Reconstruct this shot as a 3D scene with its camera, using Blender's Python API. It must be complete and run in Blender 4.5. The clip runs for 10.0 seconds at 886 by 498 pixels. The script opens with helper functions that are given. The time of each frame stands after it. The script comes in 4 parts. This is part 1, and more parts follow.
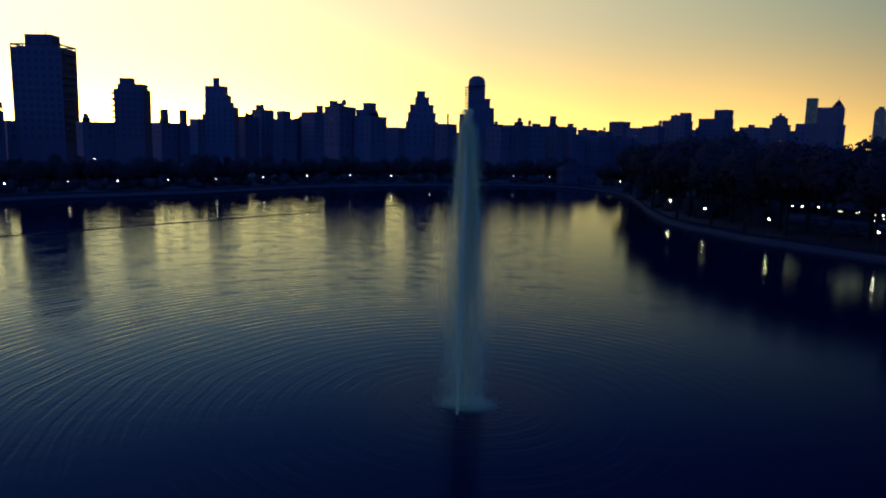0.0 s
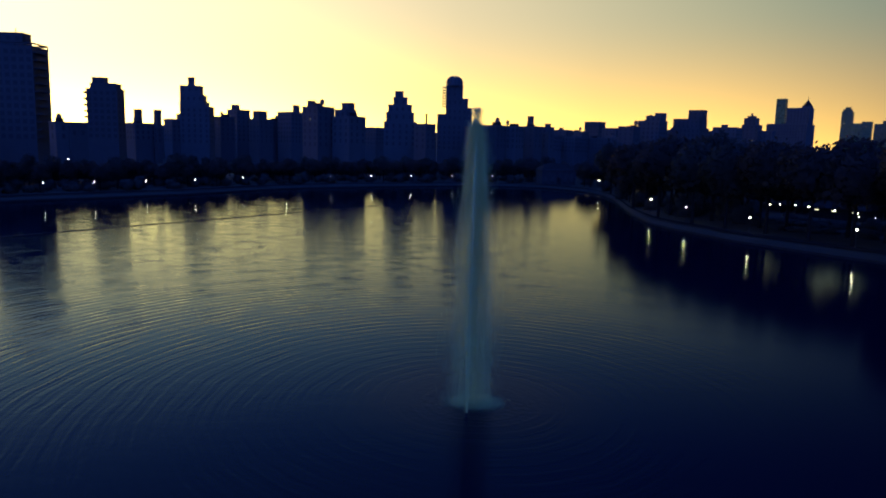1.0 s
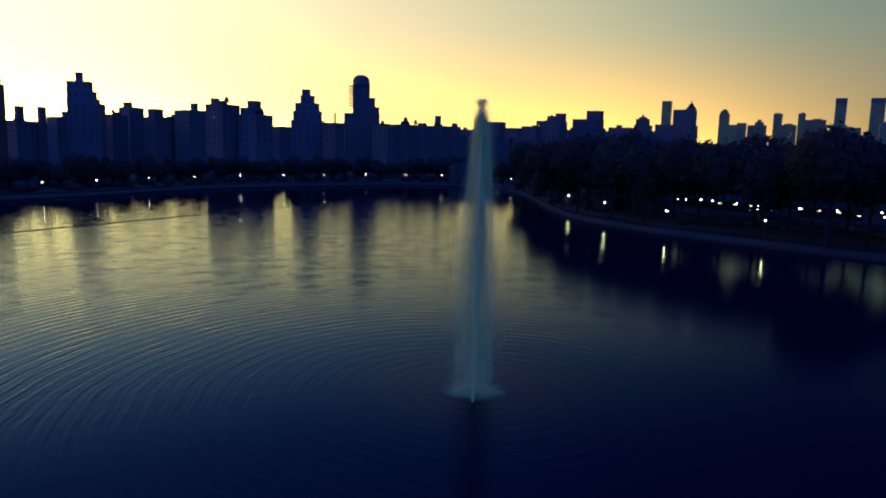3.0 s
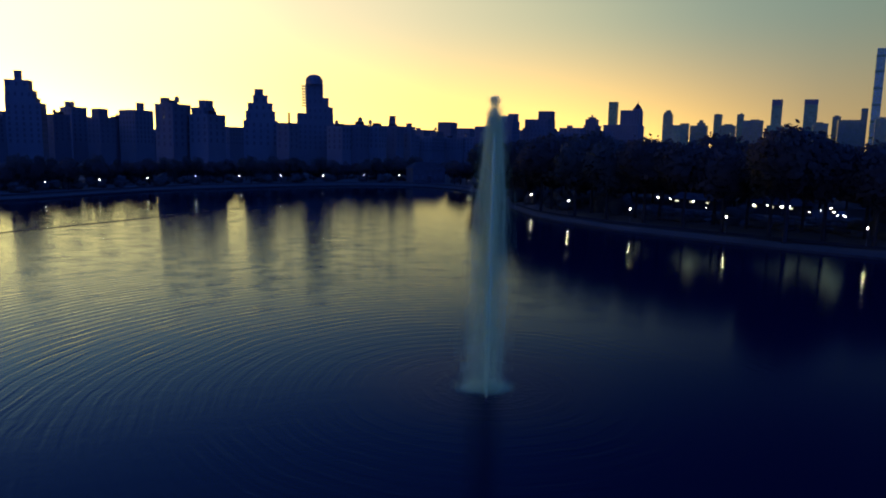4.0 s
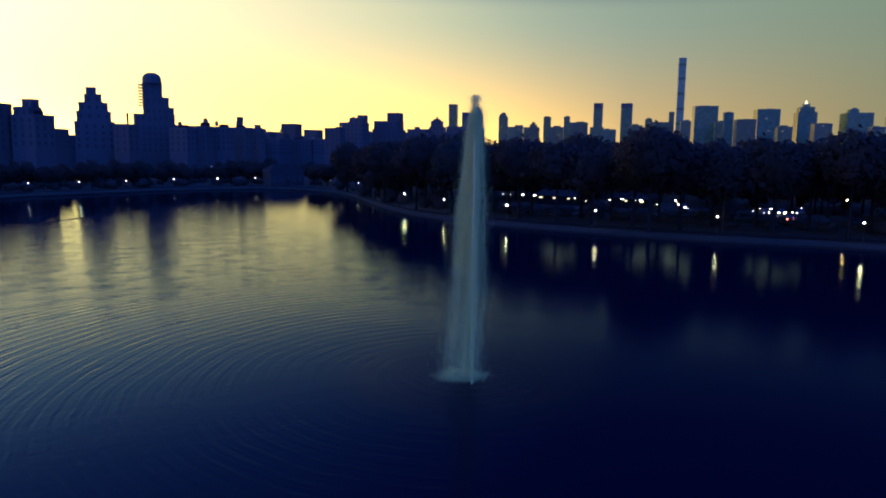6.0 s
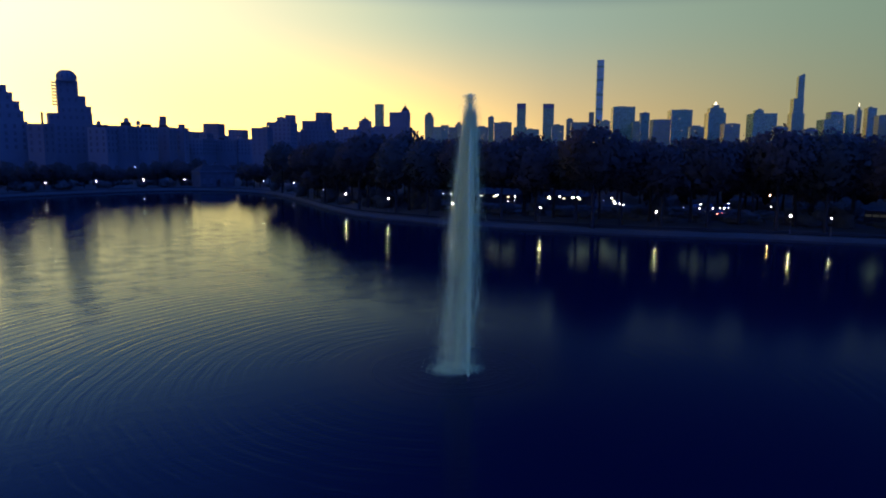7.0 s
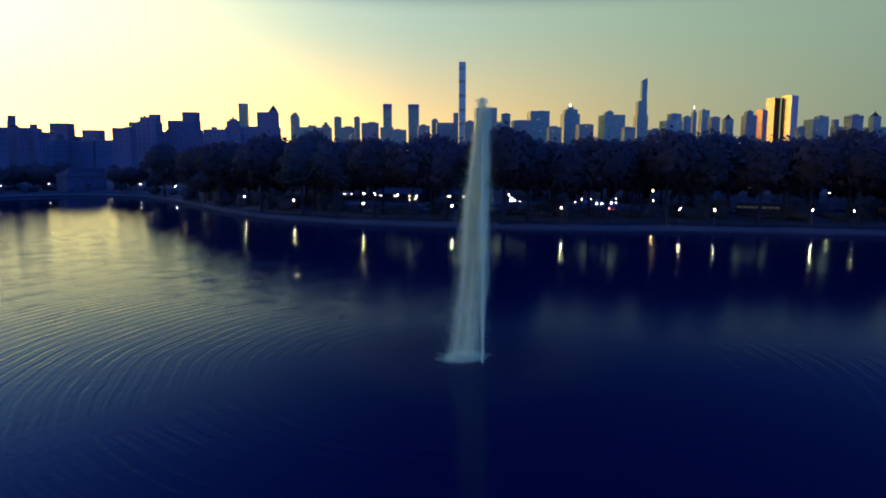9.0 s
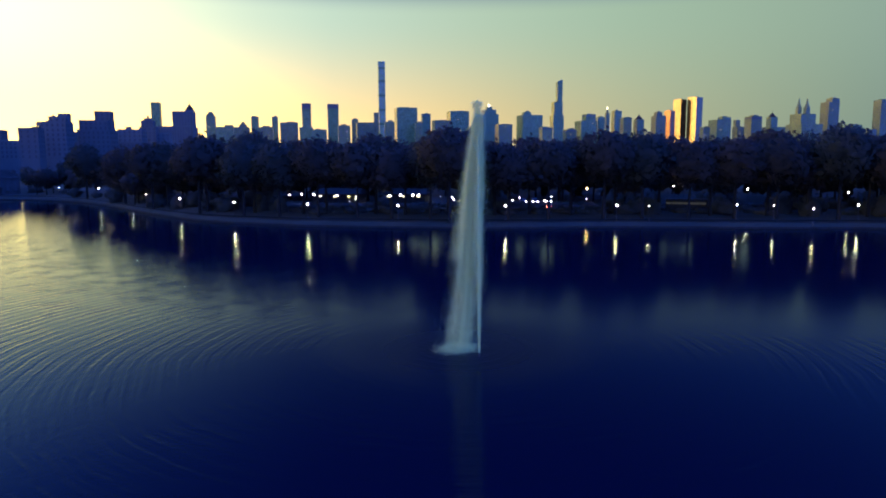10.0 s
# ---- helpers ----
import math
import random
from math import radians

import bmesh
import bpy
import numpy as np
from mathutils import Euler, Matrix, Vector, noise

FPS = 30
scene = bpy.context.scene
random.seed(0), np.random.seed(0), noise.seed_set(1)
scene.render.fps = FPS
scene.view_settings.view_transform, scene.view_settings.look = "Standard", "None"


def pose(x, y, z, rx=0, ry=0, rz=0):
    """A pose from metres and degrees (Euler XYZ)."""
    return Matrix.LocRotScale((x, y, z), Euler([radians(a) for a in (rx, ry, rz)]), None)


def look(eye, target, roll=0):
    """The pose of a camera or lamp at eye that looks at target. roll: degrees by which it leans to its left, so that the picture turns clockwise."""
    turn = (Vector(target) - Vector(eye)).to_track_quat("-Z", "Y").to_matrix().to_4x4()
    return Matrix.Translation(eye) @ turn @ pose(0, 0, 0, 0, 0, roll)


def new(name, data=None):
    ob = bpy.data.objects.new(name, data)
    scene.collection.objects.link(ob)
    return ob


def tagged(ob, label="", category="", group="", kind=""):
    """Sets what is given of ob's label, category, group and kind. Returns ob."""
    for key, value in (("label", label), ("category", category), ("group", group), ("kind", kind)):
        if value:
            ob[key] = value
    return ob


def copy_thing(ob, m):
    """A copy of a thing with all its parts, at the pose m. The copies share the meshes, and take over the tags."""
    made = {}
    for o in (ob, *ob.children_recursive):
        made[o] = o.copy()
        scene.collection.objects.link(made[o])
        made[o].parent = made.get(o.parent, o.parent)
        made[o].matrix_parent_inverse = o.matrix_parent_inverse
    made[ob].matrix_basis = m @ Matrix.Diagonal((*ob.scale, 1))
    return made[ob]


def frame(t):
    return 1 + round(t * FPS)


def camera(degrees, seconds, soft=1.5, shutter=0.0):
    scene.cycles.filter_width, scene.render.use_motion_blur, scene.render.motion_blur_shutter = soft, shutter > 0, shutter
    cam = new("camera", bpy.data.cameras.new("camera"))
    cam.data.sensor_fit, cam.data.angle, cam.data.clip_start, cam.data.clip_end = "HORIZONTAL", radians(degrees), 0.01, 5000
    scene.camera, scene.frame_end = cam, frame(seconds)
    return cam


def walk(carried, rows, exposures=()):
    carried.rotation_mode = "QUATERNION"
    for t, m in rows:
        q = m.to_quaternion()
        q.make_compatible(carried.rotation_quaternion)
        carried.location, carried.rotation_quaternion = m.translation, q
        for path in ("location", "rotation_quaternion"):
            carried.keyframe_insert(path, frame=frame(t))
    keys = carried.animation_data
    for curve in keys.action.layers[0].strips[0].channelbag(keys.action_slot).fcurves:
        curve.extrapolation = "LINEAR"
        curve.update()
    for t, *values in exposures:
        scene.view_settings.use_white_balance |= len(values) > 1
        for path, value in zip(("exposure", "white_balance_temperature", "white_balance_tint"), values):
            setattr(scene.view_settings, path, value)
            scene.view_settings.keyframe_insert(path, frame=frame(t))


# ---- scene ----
# the camera glides sideways round the fountain and turns with it
cam = camera(65.0, 10.0, soft=1.9)
PATH = [
    (0, -1.13, -41.01, 16.61, 0.00, -8.39, 1.43),
    (0.5, -1.99, -40.81, 16.51, -0.57, -8.37, 1.41),
    (1, -3.15, -41.04, 16.48, -2.02, -8.33, 1.37),
    (1.5, -4.57, -41.18, 16.34, -4.69, -8.26, 1.35),
    (2, -6.12, -41.13, 16.17, -6.45, -8.22, 1.30),
    (2.5, -7.72, -40.88, 15.98, -8.43, -8.17, 1.29),
    (4, -13.25, -39.95, 15.51, -14.41, -8.00, 1.13),
    (4.5, -15.23, -39.50, 15.39, -17.37, -7.91, 0.97),
    (5, -17.38, -39.17, 15.30, -20.51, -7.85, 0.92),
    (5.5, -19.72, -38.74, 15.21, -24.04, -7.74, 0.79),
    (7, -26.25, -36.54, 14.87, -33.49, -7.61, 0.36),
    (7.5, -28.55, -35.69, 14.88, -36.49, -7.59, 0.29),
    (8, -30.97, -34.72, 14.88, -39.15, -7.57, 0.13),
    (8.5, -33.29, -33.64, 14.87, -41.60, -7.57, 0.09),
    (9, -35.71, -32.37, 14.83, -44.47, -7.56, -0.04),
    (9.5, -38.31, -31.16, 14.84, -47.88, -7.57, -0.18),
    (10, -41.00, -29.77, 14.87, -51.00, -7.59, -0.28),
]
LOOKS = [(0.0, 0.0), (1.0, 0.04), (2.5, 0.20), (4.0, 0.40), (5.0, 0.55), (5.5, 0.65), (7.0, 0.97), (8.0, 1.22), (9.0, 1.46), (10.0, 1.70)]
walk(cam, [(t, pose(x, y, z, 90 + pitch, 0, yaw) @ pose(0, 0, 0, 0, 0, roll)) for t, x, y, z, yaw, pitch, roll in PATH], LOOKS)

# ---- dawn sky and the low sun behind the avenue ----
SUN_AZIMUTH, SUN_HEIGHT = -46.0, 1.1   # degrees from +y, clockwise
world = bpy.data.worlds.new("dawn_sky")
scene.world = world
world.use_nodes = True
wt = world.node_tree
wt.nodes.clear()


def wnode(kind, **values):
    n = wt.nodes.new(kind)
    for key, value in values.items():
        n.inputs[int(key[1:])].default_value = value
    return n


def wmath(op, a, b=None):
    n = wt.nodes.new("ShaderNodeMath")
    n.operation = op
    for i, v in enumerate((a, b)):
        if v is None:
            continue
        if isinstance(v, (int, float)):
            n.inputs[i].default_value = v
        else:
            wt.links.new(v, n.inputs[i])
    return n.outputs[0]


def wramp(fac, stops, ease="EASE"):
    n = wt.nodes.new("ShaderNodeValToRGB")
    n.color_ramp.interpolation = ease
    els = n.color_ramp.elements
    while len(els) < len(stops):
        els.new(0.5)
    for e, (at, c) in zip(els, stops):
        e.position, e.color = at, (*c, 1)
    wt.links.new(fac, n.inputs[0])
    return n.outputs[0]


def wmix(fac, a, b):
    n = wt.nodes.new("ShaderNodeMix")
    n.data_type = "RGBA"
    wt.links.new(fac, n.inputs[0])
    wt.links.new(a, n.inputs[6])
    wt.links.new(b, n.inputs[7])
    return n.outputs[2]


coords = wt.nodes.new("ShaderNodeTexCoord")
split = wt.nodes.new("ShaderNodeSeparateXYZ")
wt.links.new(coords.outputs["Generated"], split.inputs[0])
azimuth = wmath("ARCTAN2", split.outputs[0], split.outputs[1])
turn01 = wmath("ADD", wmath("DIVIDE", azimuth, 2 * math.pi), 0.5)
height01 = wmath("DIVIDE", wmath("ARCSINE", split.outputs[2]), math.pi / 2)


def az(d):
    return d / 360 + 0.5


HALF = 0.5   # ramps hold half of the radiance
low = wramp(turn01, [(0.0, (.085, .215, 1.30)), (az(-140), (.045, .105, .42)), (az(-110), (.05, .075, .15)), (az(-70), (.50, .44, .25)), (az(-46), (.62, .54, .30)), (az(-30), (.60, .51, .27)), (az(-18), (.57, .46, .23)),
                     (az(-6), (.54, .40, .175)), (az(3), (.51, .345, .135)), (az(14), (.44, .282, .108)), (az(26), (.335, .222, .092)), (az(36), (.200, .142, .074)),
                     (az(51), (.122, .092, .044)), (az(66), (.068, .072, .045)), (az(83), (.026, .044, .036)), (az(102), (.018, .034, .050)), (az(130), (.028, .085, .46)), (1.0, (.085, .215, 1.30))], "B_SPLINE")
mid = wramp(turn01, [(0.0, (.085, .215, 1.30)), (az(-140), (.045, .105, .42)), (az(-110), (.05, .075, .15)), (az(-70), (.50, .46, .34)), (az(-46), (.66, .60, .43)), (az(-30), (.62, .55, .385)), (az(-18), (.54, .465, .305)),
                     (az(-6), (.44, .375, .245)), (az(3), (.365, .312, .200)), (az(14), (.270, .252, .165)), (az(26), (.160, .178, .126)), (az(36), (.092, .122, .104)),
                     (az(51), (.072, .094, .072)), (az(66), (.053, .076, .056)), (az(83), (.041, .058, .045)), (az(102), (.022, .040, .050)), (az(130), (.028, .085, .46)), (1.0, (.085, .215, 1.30))], "B_SPLINE")
upper = wramp(turn01, [(0.0, (.050, .190, 1.30)), (az(-80), (.05, .09, .20)), (az(-46), (.28, .41, .54)), (az(-20), (.19, .345, .53)), (az(-5), (.13, .24, .37)), (az(10), (.096, .166, .260)), (az(28), (.026, .054, .110)), (az(40), (.004, .012, .044)),
                       (az(80), (.001, .006, .036)), (az(125), (.011, .056, .30)), (1.0, (.050, .190, 1.30))], "B_SPLINE")
high = wramp(turn01, [(0.0, (.040, .175, 1.35)), (az(-80), (.010, .040, .20)), (az(-46), (.060, .155, .520)), (az(-10), (.040, .118, .430)), (az(15), (.015, .053, .26)), (az(28), (.006, .021, .112)), (az(42), (.0006, .003, .023)), (az(85), (.0004, .003, .019)), (az(130), (.011, .056, .35)),
                      (1.0, (.040, .175, 1.35))], "B_SPLINE")
zenith = wnode("ShaderNodeRGB").outputs[0]
zenith.default_value = (.016, .085, .720, 1)


def rise(a, b):
    n = wt.nodes.new("ShaderNodeMapRange")
    n.interpolation_type = "SMOOTHSTEP"
    wt.links.new(height01, n.inputs[0])
    n.inputs[1].default_value, n.inputs[2].default_value = a / 90, b / 90
    return n.outputs[0]


# the night lingers lower over the south
south = wt.nodes.new("ShaderNodeMapRange")
south.interpolation_type = "SMOOTHSTEP"
wt.links.new(azimuth, south.inputs[0])
south.inputs[1].default_value, south.inputs[2].default_value = radians(8), radians(48)
dusk = wt.nodes.new("ShaderNodeMapRange")
dusk.interpolation_type = "SMOOTHSTEP"
wt.links.new(wmath("ADD", height01, wmath("MULTIPLY", south.outputs[0], 0.45 / 90)), dusk.inputs[0])
dusk.inputs[1].default_value, dusk.inputs[2].default_value = 11.4 / 90, 14.6 / 90
sky_colour = wmix(rise(40, 66), wmix(rise(14, 24), wmix(dusk.outputs[0], wmix(rise(1, 11), low, mid), upper), high), zenith)
air = wt.nodes.new("ShaderNodeTexSky")
air.sky_type, air.sun_disc = "NISHITA", False
air.sun_elevation, air.sun_rotation = radians(SUN_HEIGHT), radians(SUN_AZIMUTH)
veil = wt.nodes.new("ShaderNodeBackground")
glow = wt.nodes.new("ShaderNodeBackground")
total = wt.nodes.new("ShaderNodeAddShader")
world_out = wt.nodes.new("ShaderNodeOutputWorld")
wt.links.new(air.outputs[0], veil.inputs[0])
veil.inputs[1].default_value = 0.006
wt.links.new(sky_colour, glow.inputs[0])
glow.inputs[1].default_value = 1 / HALF
wt.links.new(veil.outputs[0], total.inputs[0])
wt.links.new(glow.outputs[0], total.inputs[1])
# the fire band of the dawn, close over the roofs
ember = wramp(turn01, [(0.0, (0, 0, 0)), (az(-100), (0, 0, 0)), (az(-65), (.64, .40, .08)), (az(-46), (1.0, .64, .13)), (az(-30), (1.0, .64, .125)), (az(-18), (.86, .54, .095)), (az(-6), (.42, .265, .04)), (az(3), (.20, .124, .016)),
                       (az(14), (.130, .076, .007)), (az(22), (.130, .071, .006)), (az(31), (.088, .047, .003)), (az(42), (.015, .008, 0)), (az(60), (0, 0, 0)), (1.0, (0, 0, 0))], "LINEAR")
band = wmath("EXPONENT", wmath("MULTIPLY", wmath("ABSOLUTE", height01), -90 / 3.2))
fire = wt.nodes.new("ShaderNodeBackground")
wt.links.new(ember, fire.inputs[0])
wt.links.new(wmath("MULTIPLY", band, 11.0), fire.inputs[1])
whole = wt.nodes.new("ShaderNodeAddShader")
wt.links.new(total.outputs[0], whole.inputs[0])
wt.links.new(fire.outputs[0], whole.inputs[1])
wt.links.new(whole.outputs[0], world_out.inputs[0])

sun = new("sun", bpy.data.lights.new("sun", "SUN"))
sun.data.energy, sun.data.angle, sun.data.color = 0.35, radians(0.6), (1.0, 0.62, 0.28)
sun_way = Vector((math.sin(radians(SUN_AZIMUTH)) * math.cos(radians(SUN_HEIGHT)), math.cos(radians(SUN_AZIMUTH)) * math.cos(radians(SUN_HEIGHT)), math.sin(radians(SUN_HEIGHT))))
sun.matrix_world = look((0, 0, 60), Vector((0, 0, 60)) - sun_way)

# ---- materials ----
def material(name, build):
    m = bpy.data.materials.new(name)
    m.use_nodes = True
    t = m.node_tree
    t.nodes.clear()
    out = t.nodes.new("ShaderNodeOutputMaterial")
    t.links.new(build(t), out.inputs[0])
    return m


def node(t, kind, props=(), **links):
    """A node; props sets attributes, links sets inputs by name (underscores for spaces) to values or sockets."""
    n = t.nodes.new(kind)
    for key, value in dict(props).items():
        setattr(n, key, value)
    for key, value in links.items():
        i = n.inputs[key.replace("_", " ")] if key[0] != "i" or not key[1:].isdigit() else n.inputs[int(key[1:])]
        if isinstance(value, bpy.types.NodeSocket):
            t.links.new(value, i)
        else:
            i.default_value = value
    return n


def calc(t, op, a, b=0.0, c=0.0):
    return node(t, "ShaderNodeMath", {"operation": op}, i0=a, i1=b, i2=c).outputs[0]


def spread(t, value, stops):
    n = node(t, "ShaderNodeValToRGB", (), i0=value)
    els = n.color_ramp.elements
    while len(els) < len(stops):
        els.new(0.5)
    for e, (at, c) in zip(els, stops):
        e.position, e.color = at, (*c, 1)
    return n.outputs[0]


def blend(t, fac, a, b):
    n = node(t, "ShaderNodeMix", {"data_type": "RGBA"})
    for i, v in ((0, fac), (6, a), (7, b)):
        if isinstance(v, bpy.types.NodeSocket):
            t.links.new(v, n.inputs[i])
        else:
            n.inputs[i].default_value = v if i == 0 else (*v, 1)
    return n.outputs[2]


def plain(name, dark, light, rough=0.8, scale=2.0, bump=0.3, metal=0.0, fine=9.0, shine=0.5):
    """A surface with two scales of variation and a fine relief."""
    def build(t):
        place = node(t, "ShaderNodeTexCoord").outputs["Object"]
        coarse = node(t, "ShaderNodeTexNoise", (), Vector=place, Scale=scale, Detail=5.0).outputs["Fac"]
        grain = node(t, "ShaderNodeTexNoise", (), Vector=place, Scale=scale * fine, Detail=3.0).outputs["Fac"]
        fac = calc(t, "ADD", calc(t, "MULTIPLY", coarse, 0.7), calc(t, "MULTIPLY", grain, 0.3))
        chance = node(t, "ShaderNodeObjectInfo").outputs["Random"]
        fac = calc(t, "ADD", fac, calc(t, "MULTIPLY", calc(t, "SUBTRACT", chance, 0.5), 0.2))
        colour = spread(t, fac, [(0.3, dark), (0.7, light)])
        relief = node(t, "ShaderNodeBump", (), Strength=bump, Distance=0.05, Height=grain)
        return node(t, "ShaderNodeBsdfPrincipled", (), Base_Color=colour, Roughness=rough, Metallic=metal, Specular_IOR_Level=shine, Normal=relief.outputs[0]).outputs[0]
    return material(name, build)


def foliage(name, dark, light):
    """Thin leaves: half of the light that they take up comes out on the other side."""
    def build(t):
        place = node(t, "ShaderNodeTexCoord").outputs["Object"]
        coarse = node(t, "ShaderNodeTexNoise", (), Vector=place, Scale=0.25, Detail=5.0).outputs["Fac"]
        grain = node(t, "ShaderNodeTexNoise", (), Vector=place, Scale=1.6, Detail=3.0).outputs["Fac"]
        chance = node(t, "ShaderNodeObjectInfo").outputs["Random"]
        fac = calc(t, "ADD", calc(t, "MULTIPLY", coarse, 0.6), calc(t, "ADD", calc(t, "MULTIPLY", grain, 0.3), calc(t, "MULTIPLY", chance, 0.2)))
        colour = spread(t, fac, [(0.3, dark), (0.75, light)])
        upper = node(t, "ShaderNodeBsdfDiffuse", (), Color=colour, Roughness=0.6).outputs[0]
        under = node(t, "ShaderNodeBsdfTranslucent", (), Color=colour).outputs[0]
        return node(t, "ShaderNodeMixShader", (), i0=0.4, i1=upper, i2=under).outputs[0]
    return material(name, build)


def facade(name, wall, wall_light, pane, storey=3.3, bay=2.6, wide=0.5, tall=0.55, gloss=0.12):
    """Masonry or curtain wall with rows of dark panes, each a little different."""
    def build(t):
        tc = node(t, "ShaderNodeTexCoord")
        p = node(t, "ShaderNodeSeparateXYZ", (), i0=tc.outputs["Object"])
        nrm = node(t, "ShaderNodeSeparateXYZ", (), i0=tc.outputs["Normal"])
        side = calc(t, "GREATER_THAN", calc(t, "ABSOLUTE", nrm.outputs[0]), 0.7)
        upright = calc(t, "LESS_THAN", calc(t, "ABSOLUTE", nrm.outputs[2]), 0.5)
        along = calc(t, "ADD", calc(t, "MULTIPLY", p.outputs[1], side), calc(t, "MULTIPLY", p.outputs[0], calc(t, "SUBTRACT", 1.0, side)))
        u, v = calc(t, "DIVIDE", along, bay), calc(t, "DIVIDE", p.outputs[2], storey)
        fu, fv = calc(t, "FRACT", u), calc(t, "FRACT", v)
        inside = calc(t, "MULTIPLY", calc(t, "LESS_THAN", calc(t, "ABSOLUTE", calc(t, "SUBTRACT", fu, 0.5)), wide / 2),
                      calc(t, "LESS_THAN", calc(t, "ABSOLUTE", calc(t, "SUBTRACT", fv, 0.5)), tall / 2))
        inside = calc(t, "MULTIPLY", inside, upright)
        cell = node(t, "ShaderNodeCombineXYZ", (), i0=calc(t, "FLOOR", u), i1=calc(t, "FLOOR", v), i2=side)
        chance = node(t, "ShaderNodeTexWhiteNoise", {"noise_dimensions": "3D"}, Vector=cell.outputs[0]).outputs[0]
        stain = node(t, "ShaderNodeTexNoise", (), Vector=tc.outputs["Object"], Scale=0.08, Detail=6.0).outputs["Fac"]
        tone = node(t, "ShaderNodeObjectInfo").outputs["Random"]
        masonry = blend(t, spread(t, calc(t, "ADD", stain, calc(t, "MULTIPLY", calc(t, "SUBTRACT", tone, 0.5), 0.3)), [(0.3, (0, 0, 0)), (0.7, (1, 1, 1))]), wall, wall_light)
        panes = blend(t, chance, pane, tuple(min(1, 2.2 * c + 0.02) for c in pane))
        colour = blend(t, inside, masonry, panes)
        rough = calc(t, "SUBTRACT", 0.85, calc(t, "MULTIPLY", inside, 0.85 - gloss))
        relief = node(t, "ShaderNodeBump", {"invert": True}, Strength=0.6, Distance=0.3, Height=inside)
        return node(t, "ShaderNodeBsdfPrincipled", (), Base_Color=colour, Roughness=rough, Normal=relief.outputs[0]).outputs[0]
    return material(name, build)


def lit(name, colour, strength):
    return material(name, lambda t: node(t, "ShaderNodeEmission", (), Color=(*colour, 1), Strength=strength).outputs[0])


FOOT = (0.0, 0.0)          # the nozzle of the jet
SPLASH = (0.7, 2.5)        # where the wind drops the spray


def water_nodes(t):
    place = node(t, "ShaderNodeNewGeometry").outputs["Position"]
    p = node(t, "ShaderNodeSeparateXYZ", (), i0=place)
    warp = node(t, "ShaderNodeTexNoise", (), Vector=place, Scale=0.12, Detail=3.0).outputs["Fac"]
    warp2 = node(t, "ShaderNodeTexNoise", (), Vector=place, Scale=0.7, Detail=2.0).outputs["Fac"]
    dx, dy = calc(t, "SUBTRACT", p.outputs[0], SPLASH[0]), calc(t, "SUBTRACT", p.outputs[1], SPLASH[1])
    r = calc(t, "SQRT", calc(t, "ADD", calc(t, "MULTIPLY", dx, dx), calc(t, "MULTIPLY", dy, dy)))
    rw = calc(t, "ADD", r, calc(t, "ADD", calc(t, "MULTIPLY", warp, 1.5), calc(t, "MULTIPLY", warp2, 0.28)))
    long_rings = calc(t, "MULTIPLY", calc(t, "SINE", calc(t, "MULTIPLY", rw, 5.1)), 0.0068)
    main_rings = calc(t, "MULTIPLY", calc(t, "SINE", calc(t, "MULTIPLY", rw, 11.2)), 0.0040)
    fine_rings = calc(t, "MULTIPLY", calc(t, "SINE", calc(t, "MULTIPLY", rw, 18.5)), 0.0016)
    rings = calc(t, "ADD", calc(t, "ADD", long_rings, main_rings), fine_rings)
    fade = node(t, "ShaderNodeMapRange", {"interpolation_type": "SMOOTHSTEP"}, i0=r, i1=270.0, i2=30.0, i3=0.22, i4=1.0).outputs[0]
    near = node(t, "ShaderNodeMapRange", {"interpolation_type": "SMOOTHSTEP"}, i0=r, i1=4.0, i2=42.0, i3=0.32, i4=1.0).outputs[0]
    patchy = node(t, "ShaderNodeMapRange", (), i0=node(t, "ShaderNodeTexNoise", (), Vector=place, Scale=0.30, Detail=3.0).outputs["Fac"], i1=0.34, i2=0.64, i3=0.22, i4=1.0).outputs[0]
    # the water in the lee of the wooded shore lies smoother
    lee = node(t, "ShaderNodeMapRange", {"interpolation_type": "SMOOTHSTEP"}, i0=p.outputs[0], i1=36.0, i2=4.0, i3=0.16, i4=1.0).outputs[0]
    rings = calc(t, "MULTIPLY", calc(t, "MULTIPLY", calc(t, "MULTIPLY", rings, lee), fade), calc(t, "MULTIPLY", near, patchy))
    stretch = node(t, "ShaderNodeMapping", (), Vector=place, Rotation=(0, 0, radians(20)), Scale=(0.55, 1.5, 1.0)).outputs[0]
    chop = node(t, "ShaderNodeTexNoise", (), Vector=stretch, Scale=1.9, Detail=2.5, Roughness=0.5).outputs["Fac"]
    swell = node(t, "ShaderNodeTexNoise", (), Vector=stretch, Scale=0.42, Detail=2.0, Roughness=0.5).outputs["Fac"]
    # the basin past the low dike lies calm
    past = calc(t, "ADD", calc(t, "MULTIPLY", calc(t, "ADD", p.outputs[0], 74.5), -0.793), calc(t, "MULTIPLY", calc(t, "SUBTRACT", p.outputs[1], 73.1), 0.609))
    calm = node(t, "ShaderNodeMapRange", (), i0=past, i1=-0.5, i2=0.5, i3=1.0, i4=0.3).outputs[0]
    calm = calc(t, "MULTIPLY", calm, calc(t, "ADD", calc(t, "MULTIPLY", lee, 0.6), 0.4))
    boil = calc(t, "MULTIPLY", node(t, "ShaderNodeTexNoise", (), Vector=place, Scale=2.6, Detail=3.0).outputs["Fac"], node(t, "ShaderNodeMapRange", {"interpolation_type": "SMOOTHSTEP"}, i0=r, i1=7.0, i2=1.5, i3=0.0, i4=0.02).outputs[0])
